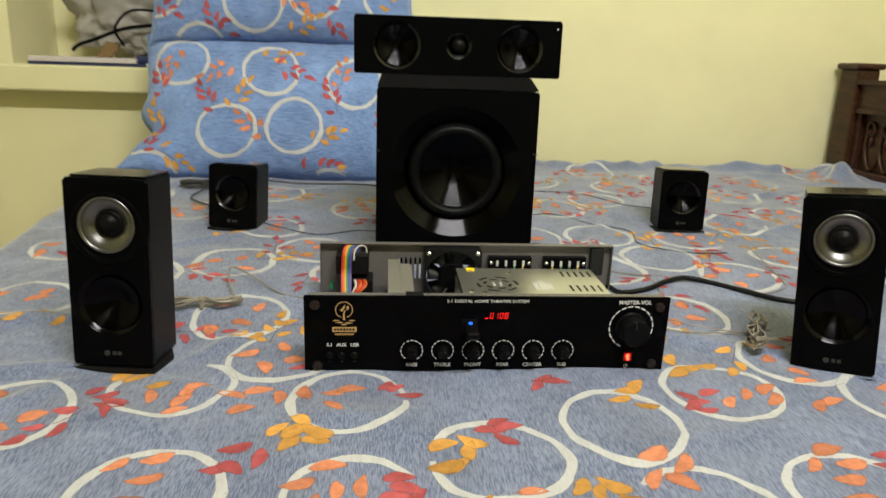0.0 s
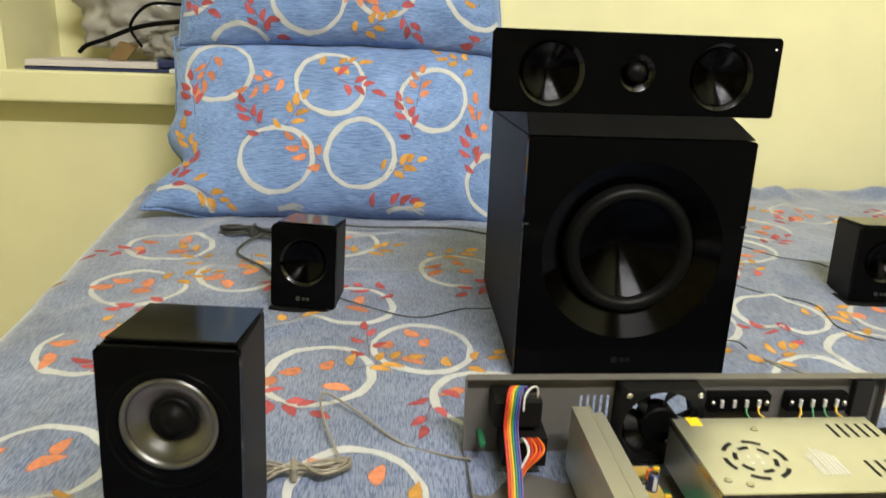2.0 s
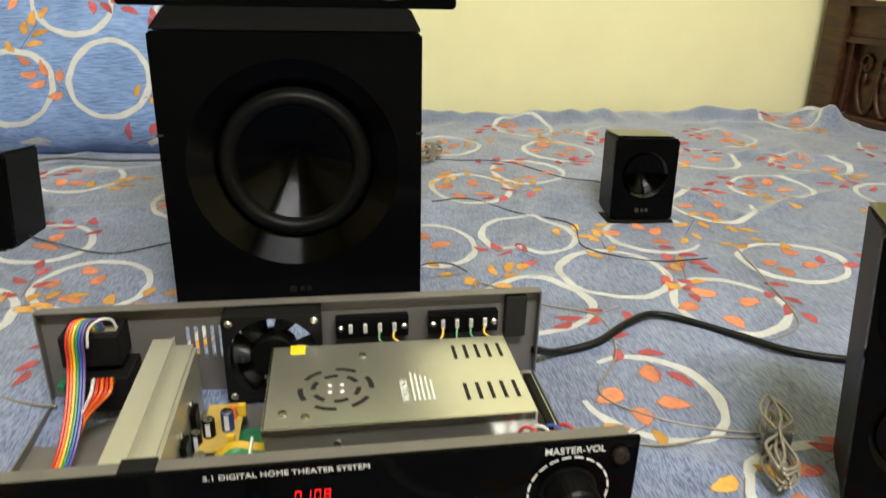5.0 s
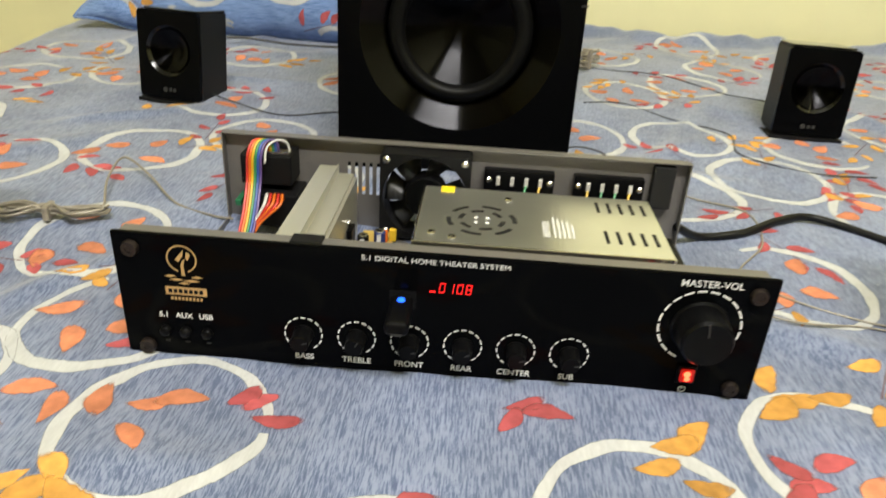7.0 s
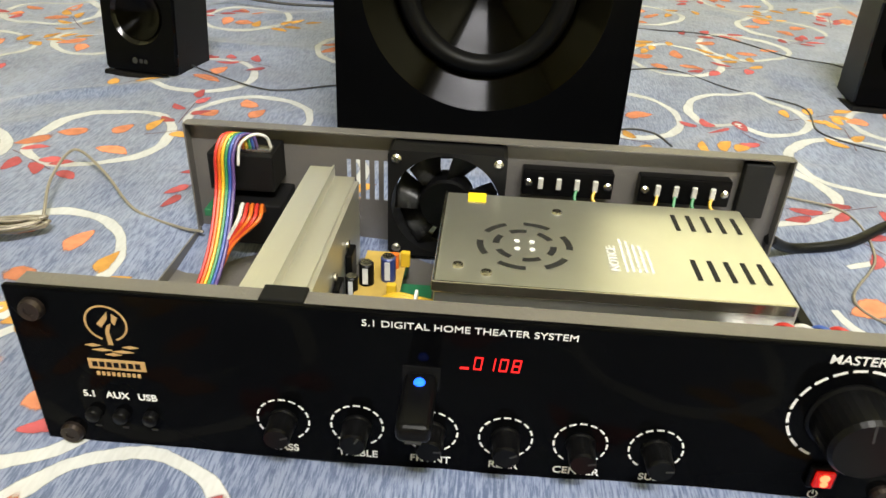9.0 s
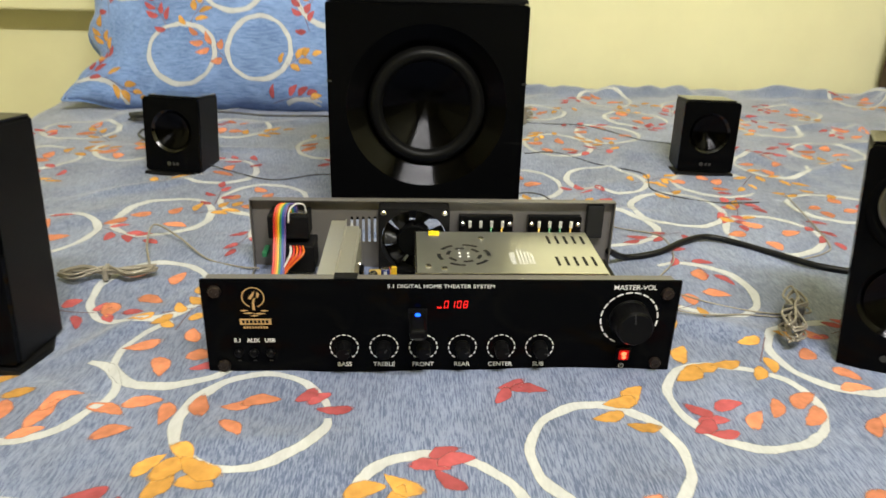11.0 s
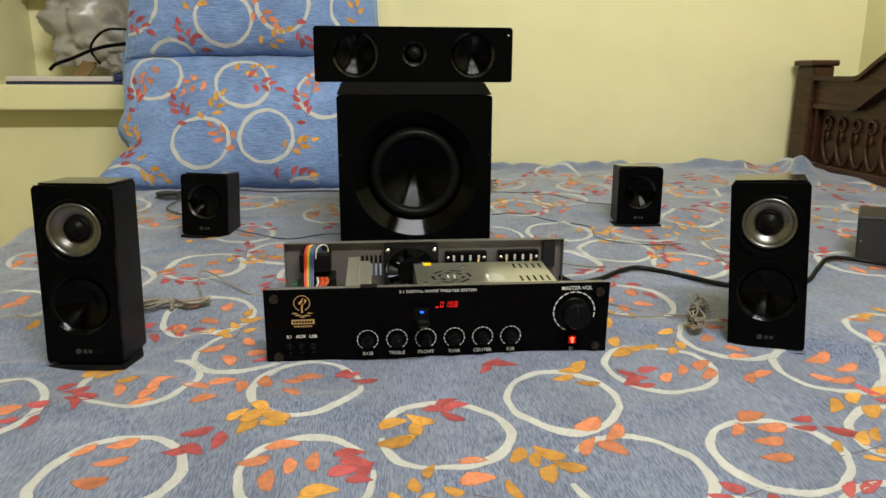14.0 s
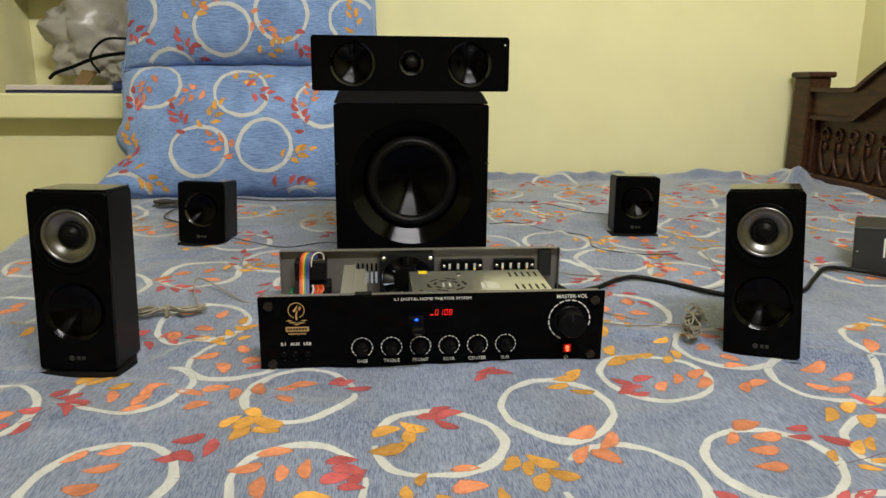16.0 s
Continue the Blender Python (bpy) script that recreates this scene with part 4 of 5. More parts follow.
# screws at the corners
for sx, sz in ((-0.203, 0.084), (-0.201, 0.008), (0.203, 0.083), (0.201, 0.010)):
    b = lathe([(0.0, -0.0035), (0.0022, -0.0035), (0.0022, -0.0025), (0.0024, -0.004), (0.0050, -0.004), (0.0058, -0.002), (0.0058, 0.0)], sx, 0, sz, 20)
    part("panel_screw", b, BOLT, amp, "dark bronze socket screw")
# turning knobs with printed dashes
KNOBS = [(-0.091, "BASS"), (-0.0545, "TREBLE"), (-0.0182, "FRONT"), (0.018, "REAR"), (0.054, "CENTER"), (0.090, "SUB")]


def dashes(x, z, r, n, a0, a1, length, width, mat):
    b = bmesh.new()
    for i in range(n):
        a = radians(a0 + (a1 - a0) * i / (n - 1))
        s, e = a - length / r / 2, a + length / r / 2
        q = []
        for rr in (r - width / 2, r + width / 2):
            q.append([b.verts.new((x + rr * math.sin(s + (e - s) * k / 4), -0.0004, z + rr * math.cos(s + (e - s) * k / 4))) for k in range(5)])
        for k in range(4):
            b.faces.new((q[0][k], q[0][k + 1], q[1][k + 1], q[1][k]))
    return b


def knob(x, z, r, d, turn, name="knob"):
    k = part(name, lathe([(r, 0.0), (r, -0.001), (r * 0.93, -0.002), (r * 0.88, -d * 0.9), (r * 0.8, -d), (0.0, -d)], x, -0.0002, z, 36), PLASTIC, amp, "black plastic turning knob", smooth=False)
    b = block(-0.0005, 0.0005, -d - 0.0004, -d, r * 0.3, r * 0.82)
    b.transform(pose(x, 0, z, 0, turn, 0))
    part("pointer", b, GREYPRINT, k)


for i, (x, word) in enumerate(KNOBS):
    tagged(part("dial_scale", dashes(x, 0.027, 0.0128, 13, -140, 140, 0.0035, 0.0010, PRINTW), PRINTW, amp, "white printed dial dashes"), kind="stuff")
    knob(x, 0.027, 0.0072, 0.014, (70, 30, 80, 60, 75, 85)[i])
    lettering(word, 0.0062, x, -0.0004, 0.0085, PRINTW, amp, "dial_lettering", bold=0.00008)
tagged(part("dial_scale", dashes(0.171, 0.057, 0.0265, 15, -150, 100, 0.0062, 0.0014, PRINTW), PRINTW, amp, "white printed dial dashes"), kind="stuff")
knob(0.171, 0.057, 0.0190, 0.022, -8, "volume_knob")
lettering("MASTER-VOL", 0.0068, 0.173, -0.0004, 0.0885, PRINTW, amp, bold=0.00004)
lettering("5.1 DIGITAL HOME THEATER SYSTEM", 0.0050, -0.003, -0.0004, 0.0893, PRINTW, amp, bold=0.0, wide=1.17)
for x, word in ((-0.187, "5.1"), (-0.173, "AUX"), (-0.158, "USB")):
    lettering(word, 0.0056, x, -0.0004, 0.034, PRINTW, amp, bold=0.0001)
    part("button", lathe([(0.0040, 0.0), (0.0038, -0.0030), (0.0032, -0.0042), (0.0, -0.0044)], x, 0, 0.0215, 20), PLASTIC, amp, "small round black push button", smooth=True)
    part("lens", block(x - 0.0016, x + 0.0016, -0.0003, 0.0, 0.0122, 0.0134), GREYPRINT, amp)
# gold emblem: tree in a ring over roots, a filled plate, a row of bars
b = bmesh.new()
for i in range(26):
    a, c = radians(200 + 320 * i / 26), radians(200 + 320 * (i + 1) / 26)
    q = [b.verts.new((-0.170 + r * math.sin(t), -0.0004, 0.078 + r * math.cos(t))) for r, t in ((0.0092, a), (0.0102, a), (0.0102, c), (0.0092, c))]
    b.faces.new(q)
prism([(-0.1712, 0.0655), (-0.1688, 0.0655), (-0.1694, 0.073), (-0.1678, 0.078), (-0.1700, 0.0765), (-0.1712, 0.073)], -0.0004, -0.0001, b)
prism([(-0.1725, 0.0755), (-0.1690, 0.0805), (-0.1685, 0.0845), (-0.1745, 0.0775)], -0.0004, -0.0001, b)
prism([(-0.166, 0.077), (-0.164, 0.0815), (-0.1665, 0.0835), (-0.1672, 0.079)], -0.0004, -0.0001, b)
for dx, dz, w in ((-0.009, 0.0645, 0.008), (0.009, 0.0645, 0.008), (-0.005, 0.062, 0.010), (0.005, 0.0615, 0.011), (0, 0.0595, 0.008)):
    prism([(-0.170 + dx - w / 2, dz), (-0.170 + dx, dz - 0.0007), (-0.170 + dx + w / 2, dz + 0.0002), (-0.170 + dx, dz + 0.0011)], -0.0004, -0.0001, b)
block(-0.1835, -0.1555, -0.0004, -0.0001, 0.0505, 0.0565, bm=b)
for i in range(9):
    block(-0.1805 + i * 0.0025, -0.1790 + i * 0.0025, -0.0004, -0.0001, 0.0465, 0.0487, bm=b)
part("emblem", b, GOLD, amp, "gold printed tree emblem over a plate")
b = bmesh.new()
for i in range(7):
    block(-0.1815 + i * 0.0035, -0.1790 + i * 0.0035, -0.0006, -0.0004, 0.0520, 0.0550, bm=b)
tagged(part("emblem_band", b, PLASTIC, amp), kind="stuff")

# display: underscore and four seven-bar digits
SEG = {"0": "abcdef", "1": "bc", "2": "abged", "3": "abgcd", "8": "abcdefg"}


def digit(ch, x, z, s):
    w, h, t, sl = 0.0042 * s, 0.0076 * s, 0.0010 * s, 0.10
    box = {"a": (0, w, h - t, h), "g": (0, w, h / 2 - t / 2, h / 2 + t / 2), "d": (0, w, 0, t), "f": (0, t, h / 2, h), "b": (w - t, w, h / 2, h), "e": (0, t, 0, h / 2), "c": (w - t, w, 0, h / 2)}
    b = bmesh.new()
    for k in SEG[ch]:
        x0, x1, z0, z1 = box[k]
        g = 0.00025 * s
        prism([(x + u + sl * v, z + v) for u, v in ((x0 + g, z0 + g), (x1 - g, z0 + g), (x1 - g, z1 - g), (x0 + g, z1 - g))], -0.0005, -0.0001, b)
    return b


part("display_window", block(-0.022, 0.034, -0.0002, 0.0, 0.064, 0.080), GLOSS, amp)
for i, ch in enumerate("0108"):
    part("display_digit", digit(ch, -0.0005 + i * 0.0058, 0.0675, 1.0), REDLED, amp, "glowing red display digit")
part("display_bar", block(-0.0062, -0.0022, -0.0005, -0.0001, 0.0676, 0.0686), REDLED, amp, "glowing red underscore")
# memory stick in its slot, with a blue light
st = part("memory_stick", block(-0.0315, -0.0160, -0.038, -0.0005, 0.0555, 0.0650, 0.0035, seg=4), PLASTIC, amp, "black memory stick plugged in")
part("status_light", lathe([(0.0028, 0.0), (0.0022, 0.0012), (0.0, 0.0016)], -0.0238, -0.009, 0.0648, 20, axis="z"), BLUELED, st, "round blue status light")
part("slot_rim", block(-0.0325, -0.0150, -0.0006, -0.0001, 0.0535, 0.0670), MATTE, amp)
part("stick_end", block(-0.0270, -0.0200, -0.0382, -0.0379, 0.0562, 0.0580), GREYPRINT, st)
# power switch with a red lamp
sw = part("power_switch", block(0.163, 0.176, -0.003, 0.0, 0.013, 0.027, 0.001), PLASTIC, amp)
rk = part("rocker", block(0.1650, 0.1742, -0.0046, -0.003, 0.0150, 0.0252, 0.0012, seg=3), REDLENS, sw, "deep red translucent rocker")
part("switch_lamp", lathe([(0.0024, -0.0050), (0.0018, -0.0056), (0.0, -0.0058)], 0.1693, 0.0, 0.0218, 20), REDLAMP, rk, "glowing red lamp", smooth=True)
part("switch_lamp", lathe([(0.0019, -0.0050), (0.0013, -0.0055), (0.0, -0.0056)], 0.1698, 0.0, 0.0180, 20), REDLAMP, rk, "glowing red lamp", smooth=True)
b = dashes(0.1695, 0.0065, 0.0022, 9, 40, 320, 0.0014, 0.0006, PRINTW)
block(0.1692, 0.1698, -0.0004, -0.0001, 0.0065, 0.0092, bm=b)
part("power_mark", b, PRINTW, amp, "small white power mark")

# --- inside the amplifier (local metres; back panel's inner face at y 0.208)
# fan
fan = part("fan", hollow_panel(0.082, 0.010, 0.092, 0.1940, 0.2195, [(0, 0.051, 0.0385)], 56), MATTE, amp, "black square cooling fan")
fan.data.transform(Matrix.Translation((-0.026, 0, 0)))
part("hub", lathe([(0.0, 0.1960), (0.018, 0.1960), (0.0195, 0.1980), (0.0195, 0.2160)], -0.026, 0, 0.051, 32), PLASTIC, fan)
for i in range(7):
    b = bmesh.new()
    n = 6
    rows = []
    for k in range(n + 1):
        r = 0.019 + 0.018 * k / n
        rows.append([b.verts.new((-0.026 + r * math.sin(a), 0.1980 + 0.016 * f, 0.051 + r * math.cos(a)))
                     for f, a in ((0.0, i * 0.8976 + 0.10 * k / n), (0.5, i * 0.8976 + 0.30 + 0.12 * k / n), (1.0, i * 0.8976 + 0.62 + 0.14 * k / n))])
    for p, q in zip(rows, rows[1:]):
        for c in range(2):
            b.faces.new((p[c], p[c + 1], q[c + 1], q[c]))
    bmesh.ops.solidify(b, geom=b.faces[:], thickness=0.0012)
    part("blade", b, BLADE, fan, smooth=True)
for sx in (-0.035, 0.035):
    for sz in (0.016, 0.086):
        part("screw", lathe([(0.0, -0.002), (0.0018, -0.002), (0.0034, -0.0008), (0.0034, 0.0)], -0.026 + sx, 0.1940, sz, 16), CHROME, fan)
# terminal strips
for x0, x1 in ((0.027, 0.091), (0.109, 0.1725)):
    tb = part("terminal_strip", block(x0, x1, 0.2090, 0.2195, 0.058, 0.0775, 0.001), PLASTIC, amp, "black screw terminal strip")
    for i in range(4):
        x = x0 + (x1 - x0) * (0.20 + 0.2 * i)
        part("lug", block(x - 0.0018, x + 0.0018, 0.2065, 0.2090, 0.0640, 0.0725, 0.0006), TIN, tb, "bright metal lug")
        if x0 > 0.1 or i > 1:
            col = ("yellow", "green", "green", "yellow")[i]
            part("lead", tube([(x, 0.2075, 0.065), (x - 0.001, 0.2030, 0.060), (x - 0.006 + 0.004 * i, 0.1980, 0.052), (x - 0.01, 0.1920, 0.030)], 0.0011, 6), RIBBON[col], tb, col + " lead")
    for x in (x0 + 0.004, x1 - 0.004):
        part("screw", lathe([(0.0, -0.002), (0.0016, -0.002), (0.003, -0.0008), (0.003, 0.0)], x, 0.2090, 0.0680, 16), CHROME, tb)
part("mains_socket", block(0.1795, 0.199, 0.2110, 0.2195, 0.050, 0.0905, 0.001), HOLE, amp, "black mains inlet")
# input sockets and the rainbow cable
isk = part("input_socket", block(-0.192, -0.146, 0.1880, 0.2195, 0.056, 0.084, 0.0015), MATTE, amp, "black input socket block")
part("lower_block", block(-0.182, -0.140, 0.1800, 0.2195, 0.018, 0.050, 0.0015), MATTE, isk)
part("pin_header", block(-0.178, -0.148, 0.1920, 0.2020, 0.0845, 0.0865), CHROME, isk)
part("small_board", block(-0.2025, -0.1965, 0.195, 0.2190, 0.030, 0.036, 0.001), PCBG, amp, "green input circuit board")
NAMES = ["red", "orange", "yellow", "green", "blue", "violet"]
rc = part("ribbon_cable", tube([(-0.1822, 0.150, 0.020), (-0.1822, 0.1800, 0.060)], 0.0001, 4), RIBBON["brown"], amp, "flat rainbow ribbon cable")
for i, n in enumerate(NAMES):
    x = -0.1830 + i * 0.0024
    part("ribbon_strand", tube([(x - 0.004, 0.075, 0.008), (x - 0.001, 0.120, 0.014), (x + 0.001, 0.150, 0.034), (x, 0.1760, 0.062), (x + 0.001, 0.1800, 0.086),
                                (x + 0.004, 0.1880, 0.0965), (x + 0.010, 0.1960, 0.0955), (x + 0.012, 0.1980, 0.086)], 0.00122, 6, 6), RIBBON[n], rc, n + " ribbon strand")
part("white_curl", tube([(-0.1665, 0.178, 0.080), (-0.1650, 0.182, 0.0935), (-0.1580, 0.189, 0.0985), (-0.1510, 0.195, 0.0950), (-0.1490, 0.198, 0.0860)], 0.0011, 6, 6), RIBBON["white"], rc, "white strand curling over the socket", smooth=True)
for i, n in enumerate(("white", "red", "orange", "red", "orange")):
    x = -0.166 + i * 0.0034
    part("jumper_lead", tube([(x, 0.1820, 0.044), (x + 0.001, 0.1740, 0.053), (x + 0.003, 0.158, 0.050), (-0.171 + 0.0012 * i, 0.152, 0.034), (-0.178 + 0.001 * i, 0.140, 0.018), (-0.183 + 0.001 * i, 0.110, 0.010)], 0.0014, 6), RIBBON[n], isk, n + " jumper lead")
# heat sink: a stepped channel from front to back
hs = part("heat_sink", prism([(-0.119, 0.012), (-0.086, 0.012), (-0.086, 0.0705), (-0.0885, 0.0705), (-0.0885, 0.0735), (-0.103, 0.0735), (-0.103, 0.080), (-0.119, 0.080)], 0.018, 0.186), ALU, amp, "dull aluminium heat sink bar")
part("ridge", block(-0.1035, -0.1022, 0.018, 0.186, 0.0735, 0.0815), ALU, hs)
for y in (0.05, 0.09, 0.13):
    part("transistor", block(-0.0855, -0.081, y, y + 0.016, 0.022, 0.044, 0.0008), PLASTIC, hs)
    part("screw", lathe([(0.003, 0.0), (0.003, 0.0015), (0.0, 0.002)], -0.0855, y + 0.008, 0.048, 14, axis="x"), CHROME, hs)
# amplifier board with its parts
brd = part("circuit_board", block(-0.080, -0.030, 0.030, 0.150, 0.0115, 0.0131), PCBG, amp, "green circuit board")
part("tan_board", block(-0.076, -0.048, 0.100, 0.160, 0.0300, 0.0316), PCB, amp, "tan circuit board on posts")
for sx, sy in ((-0.074, 0.102), (-0.050, 0.158)):
    part("board_post", lathe([(0.003, 0.0), (0.003, 0.017)], sx, sy, 0.0131, 10, axis="z"), CHROME, amp)
for x, y, z0, r, h, mat in ((-0.070, 0.120, 0.0316, 0.0048, 0.015, PLASTIC), (-0.057, 0.126, 0.0316, 0.0048, 0.017, CAPBLUE), (-0.0725, 0.088, 0.0131, 0.0052, 0.026, CAPBLUE), (-0.078, 0.112, 0.0131, 0.004, 0.028, PLASTIC)):
    c = part("capacitor", lathe([(0.0, 0.0), (r, 0.0), (r, h - 0.001), (r - 0.001, h), (0.0, h)], x, y, z0, 24, axis="z"), mat, amp, "dark blue upright capacitor" if mat is CAPBLUE else "black upright capacitor")
    part("stripe", block(x - r * 0.35, x + r * 0.35, y - r - 0.0003, y - r * 0.9, z0 + 0.002, z0 + h - 0.002), CAPWHITE, c, "pale stripe")
    part("cap_top", lathe([(r * 0.82, 0.0), (r * 0.78, 0.0004), (0.0, 0.0004)], x, y, z0 + h, 20, axis="z"), CHROME, c)
for x, y, z0, c in ((-0.055, 0.140, 0.0316, "orange"), (-0.048, 0.143, 0.0316, "yellow"), (-0.052, 0.104, 0.0316, "yellow")):
    part("film_capacitor", block(x - 0.003, x + 0.003, y - 0.002, y + 0.002, z0, z0 + 0.011, 0.0008), RIBBON[c], amp, c + " film capacitor")
part("terminal_block", block(-0.066, -0.046, 0.055, 0.066, 0.0131, 0.026, 0.001), TERMGREEN, amp, "green screw terminal")
part("inductor", lathe([(0.006, -0.004), (0.0105, -0.004), (0.0115, 0.0), (0.0105, 0.004), (0.006, 0.004), (0.005, 0.0), (0.006, -0.004)], -0.030, 0.052, 0.020, 28, axis="z"), RIBBON["yellow"], amp, "yellow ring coil")
for i in range(5):
    part("board_lead", tube([(-0.062, 0.100 - 0.005 * i, 0.032), (-0.048, 0.097 - 0.004 * i, 0.040 + 0.001 * i), (-0.036, 0.096 - 0.003 * i, 0.039), (-0.0265, 0.098 - 0.003 * i, 0.036)], 0.0013, 6), RIBBON["yellow" if i < 3 else "green"], amp, ("yellow" if i < 3 else "green") + " lead")
part("cable_tie", block(-0.0370, -0.0350, 0.079, 0.099, 0.0365, 0.0435, 0.0008), PRINTW, amp)
# power supply box
ps = part("power_supply", block(-0.024, 0.170, 0.068, 0.180, 0.020, 0.0700, 0.0008), ZINC, amp, "galvanised steel power supply box")
part("top_lip", block(-0.0245, 0.168, 0.0665, 0.0685, 0.0640, 0.0708, 0.0006), CHROME, ps)
part("side_lip", block(-0.0255, -0.0235, 0.067, 0.180, 0.0640, 0.0708, 0.0006), CHROME, ps)
part("end_bracket", block(0.1705, 0.196, 0.070, 0.178, 0.020, 0.035, 0.0008), ZINC, ps)
b = bmesh.new()
for r, k, off in ((0.0265, 6, 0), (0.0170, 6, 0.5)):
    for i in range(k):
        a0 = 2 * math.pi * (i + off) / k
        q = []
        for rr in (r - 0.002, r + 0.002):
            q.append([b.verts.new((0.026 + rr * math.sin(a0 + 0.62 * t / 5), 0.114 + rr * math.cos(a0 + 0.62 * t / 5), 0.07025)) for t in range(6)])
        for t in range(5):
            b.faces.new((q[0][t], q[0][t + 1], q[1][t + 1], q[1][t]))
part("fan_grille", b, HOLE, ps, "ring of curved vent slots")
for row, (y0, y1) in enumerate(((0.146, 0.167), (0.088, 0.110))):
    for i in range(5):
        x = 0.123 + i * 0.0095
        b = block(x - 0.0014, x + 0.0014, y0, y1, 0.07005, 0.07035)
        part("vent_slot", b, HOLE, ps)
for x, y in ((0.0215, 0.1095), (0.0305, 0.1095), (0.0215, 0.1185), (0.0305, 0.1185)):
    part("vent_dot", lathe([(0.0017, 0.0), (0.0017, 0.0003), (0.0, 0.0003)], x, y, 0.0701, 12, axis="z"), PRINTW, ps)
for x, y in ((0.004, 0.080), (0.048, 0.160), (0.026, 0.066), (-0.012, 0.086)):
    part("screw", lathe([(0.0035, 0.0), (0.003, 0.001), (0.0, 0.0012)], x, y, 0.0701, 16, axis="z") if y > 0.07 else lathe([(0.0035, 0.0), (0.003, -0.001), (0.0, -0.0012)], x, 0.0675, 0.055, 16), CHROME, ps)
part("sticker", block(-0.010, 0.002, 0.167, 0.1798, 0.0702, 0.0706), YELLOWTAG, ps, "yellow warning sticker")
part("sticker_fold", block(-0.010, 0.002, 0.1802, 0.1806, 0.058, 0.0704), YELLOWTAG, ps)
# notice on the lid: a bold word and rows of unreadable print, set across
nt_ob = lettering("NOTICE:", 0.0075, 0, 0, 0, PRINTW, ps, "notice_lettering", bold=0.00008)
nt_ob.matrix_basis = pose(0.077, 0.106, 0.0704, 0, 0, 90) @ pose(0, 0, 0, -90, 0, 0)
b = bmesh.new()
rr = random.Random(4)
for i in range(5):
    y = 0.092
    while y < 0.130 - 0.004 * i:
        l = rr.uniform(0.003, 0.007)
        block(0.0825 + i * 0.0036, 0.0840 + i * 0.0036, y, y + l, 0.0701, 0.0704, bm=b)
        y += l + 0.0012
part("small_print", b, PRINTW, ps, "rows of small white print")
part("output_terminals", block(0.1808, 0.188, 0.080, 0.150, 0.036, 0.050, 0.001), PLASTIC, ps)
for i, n in enumerate(("red", "white", "blue", "red")):
    x = 0.150 + i * 0.009
    part("output_lead", tube([(x, 0.058, 0.045), (x + 0.004, 0.056, 0.064), (x + 0.010, 0.052, 0.068), (x + 0.016, 0.046, 0.062), (x + 0.018, 0.034, 0.050)], 0.0013, 6), RIBBON[n], amp, n + " lead")
part("terminal_bar", block(0.140, 0.196, 0.050, 0.062, 0.030, 0.048, 0.001), ALU, amp)

# ---------------------------------------------------------------- cables on the bed


def lay(points, lift):
    """Points on the sheet: x, y and how far above it."""
    return [(p[0], p[1], bed_z(p[0], p[1]) + lift + (p[2] if len(p) > 2 else 0)) for p in points]


def cable(name, points, r, mat, label, category="cable", seg=8):
    return tagged(part(name, tube(lay(points, r), r, seg, 8), mat, smooth=True), label, category, group="cables on the bed")


cable("mains_cable", [(0.334, 0.99, 0.02), (0.365, 1.015), (0.41, 1.025), (0.455, 1.055, 0.001), (0.50, 1.075, 0.002), (0.56, 1.03), (0.61, 0.985), (0.68, 0.965), (0.75, 0.995), (0.80, 1.045, 0.002), (0.845, 1.08, 0.004), (0.905, 1.075, 0.004),
                      (0.95, 1.02, 0.004), (1.0, 0.95), (1.08, 0.88), (1.2, 0.84)], 0.0042, MAINS, "thick black mains cable lying over the sheet")
cable("speaker_wire", [(-0.235, 1.345, 0.004), (-0.20, 1.325, 0.004), (-0.127, 1.30), (-0.06, 1.33), (0.0, 1.35), (0.05, 1.5)], 0.0011, DARKWIRE, "thin dark wire from a small speaker", seg=6)
cable("speaker_wire", [(0.30, 1.68), (0.379, 1.66), (0.44, 1.655), (0.492, 1.62), (0.54, 1.55), (0.60, 1.52), (0.62, 1.44, 0.004)], 0.0011, DARKWIRE, "thin dark wire trailing to a small speaker", seg=6)
cable("speaker_wire", [(0.30, 1.45), (0.36, 1.46), (0.42, 1.40), (0.489, 1.351), (0.478, 1.27), (0.51, 1.235), (0.56, 1.212), (0.63, 1.216)], 0.0010, DARKWIRE, "thin dark wire in a wavy line", seg=6)
cable("speaker_wire", [(0.671, 1.217, 0.012), (0.668, 1.15, 0.004), (0.655, 1.06), (0.63, 1.03), (0.60, 1.02)], 0.0010, WIRE, "thin clear wire lying on the sheet", seg=6)
cable("speaker_wire", [(0.30, 1.10, 0.03), (0.318, 1.17, 0.004), (0.38, 1.12), (0.432, 1.085), (0.425, 1.01), (0.385, 0.948), (0.42, 0.91), (0.47, 0.89), (0.51, 0.88)], 0.0011, WIRE, "thin clear wire curving round the amplifier", seg=6)
cable("speaker_wire", [(0.335, 0.90, 0.004), (0.40, 0.865, 0.002), (0.46, 0.88), (0.50, 0.875)], 0.0011, WIRE, "thin clear wire leading to a knotted bundle", seg=6)
cable("speaker_wire", [(0.22, 1.17, 0.012), (0.25, 1.172, 0.03), (0.285, 1.19, 0.022), (0.31, 1.205, 0.002)], 0.0011, DARKWIRE, "thin dark wire end beside the subwoofer", seg=6)
cable("speaker_wire", [(-0.215, 0.985, 0.004), (-0.232, 1.03, 0.012), (-0.238, 1.08, 0.014), (-0.20, 1.055, 0.006), (-0.155, 1.01), (-0.11, 0.985), (-0.085, 0.975, 0.004)], 0.0013, WIRE, "clear wire bowing up from the coil to the amplifier", seg=6)
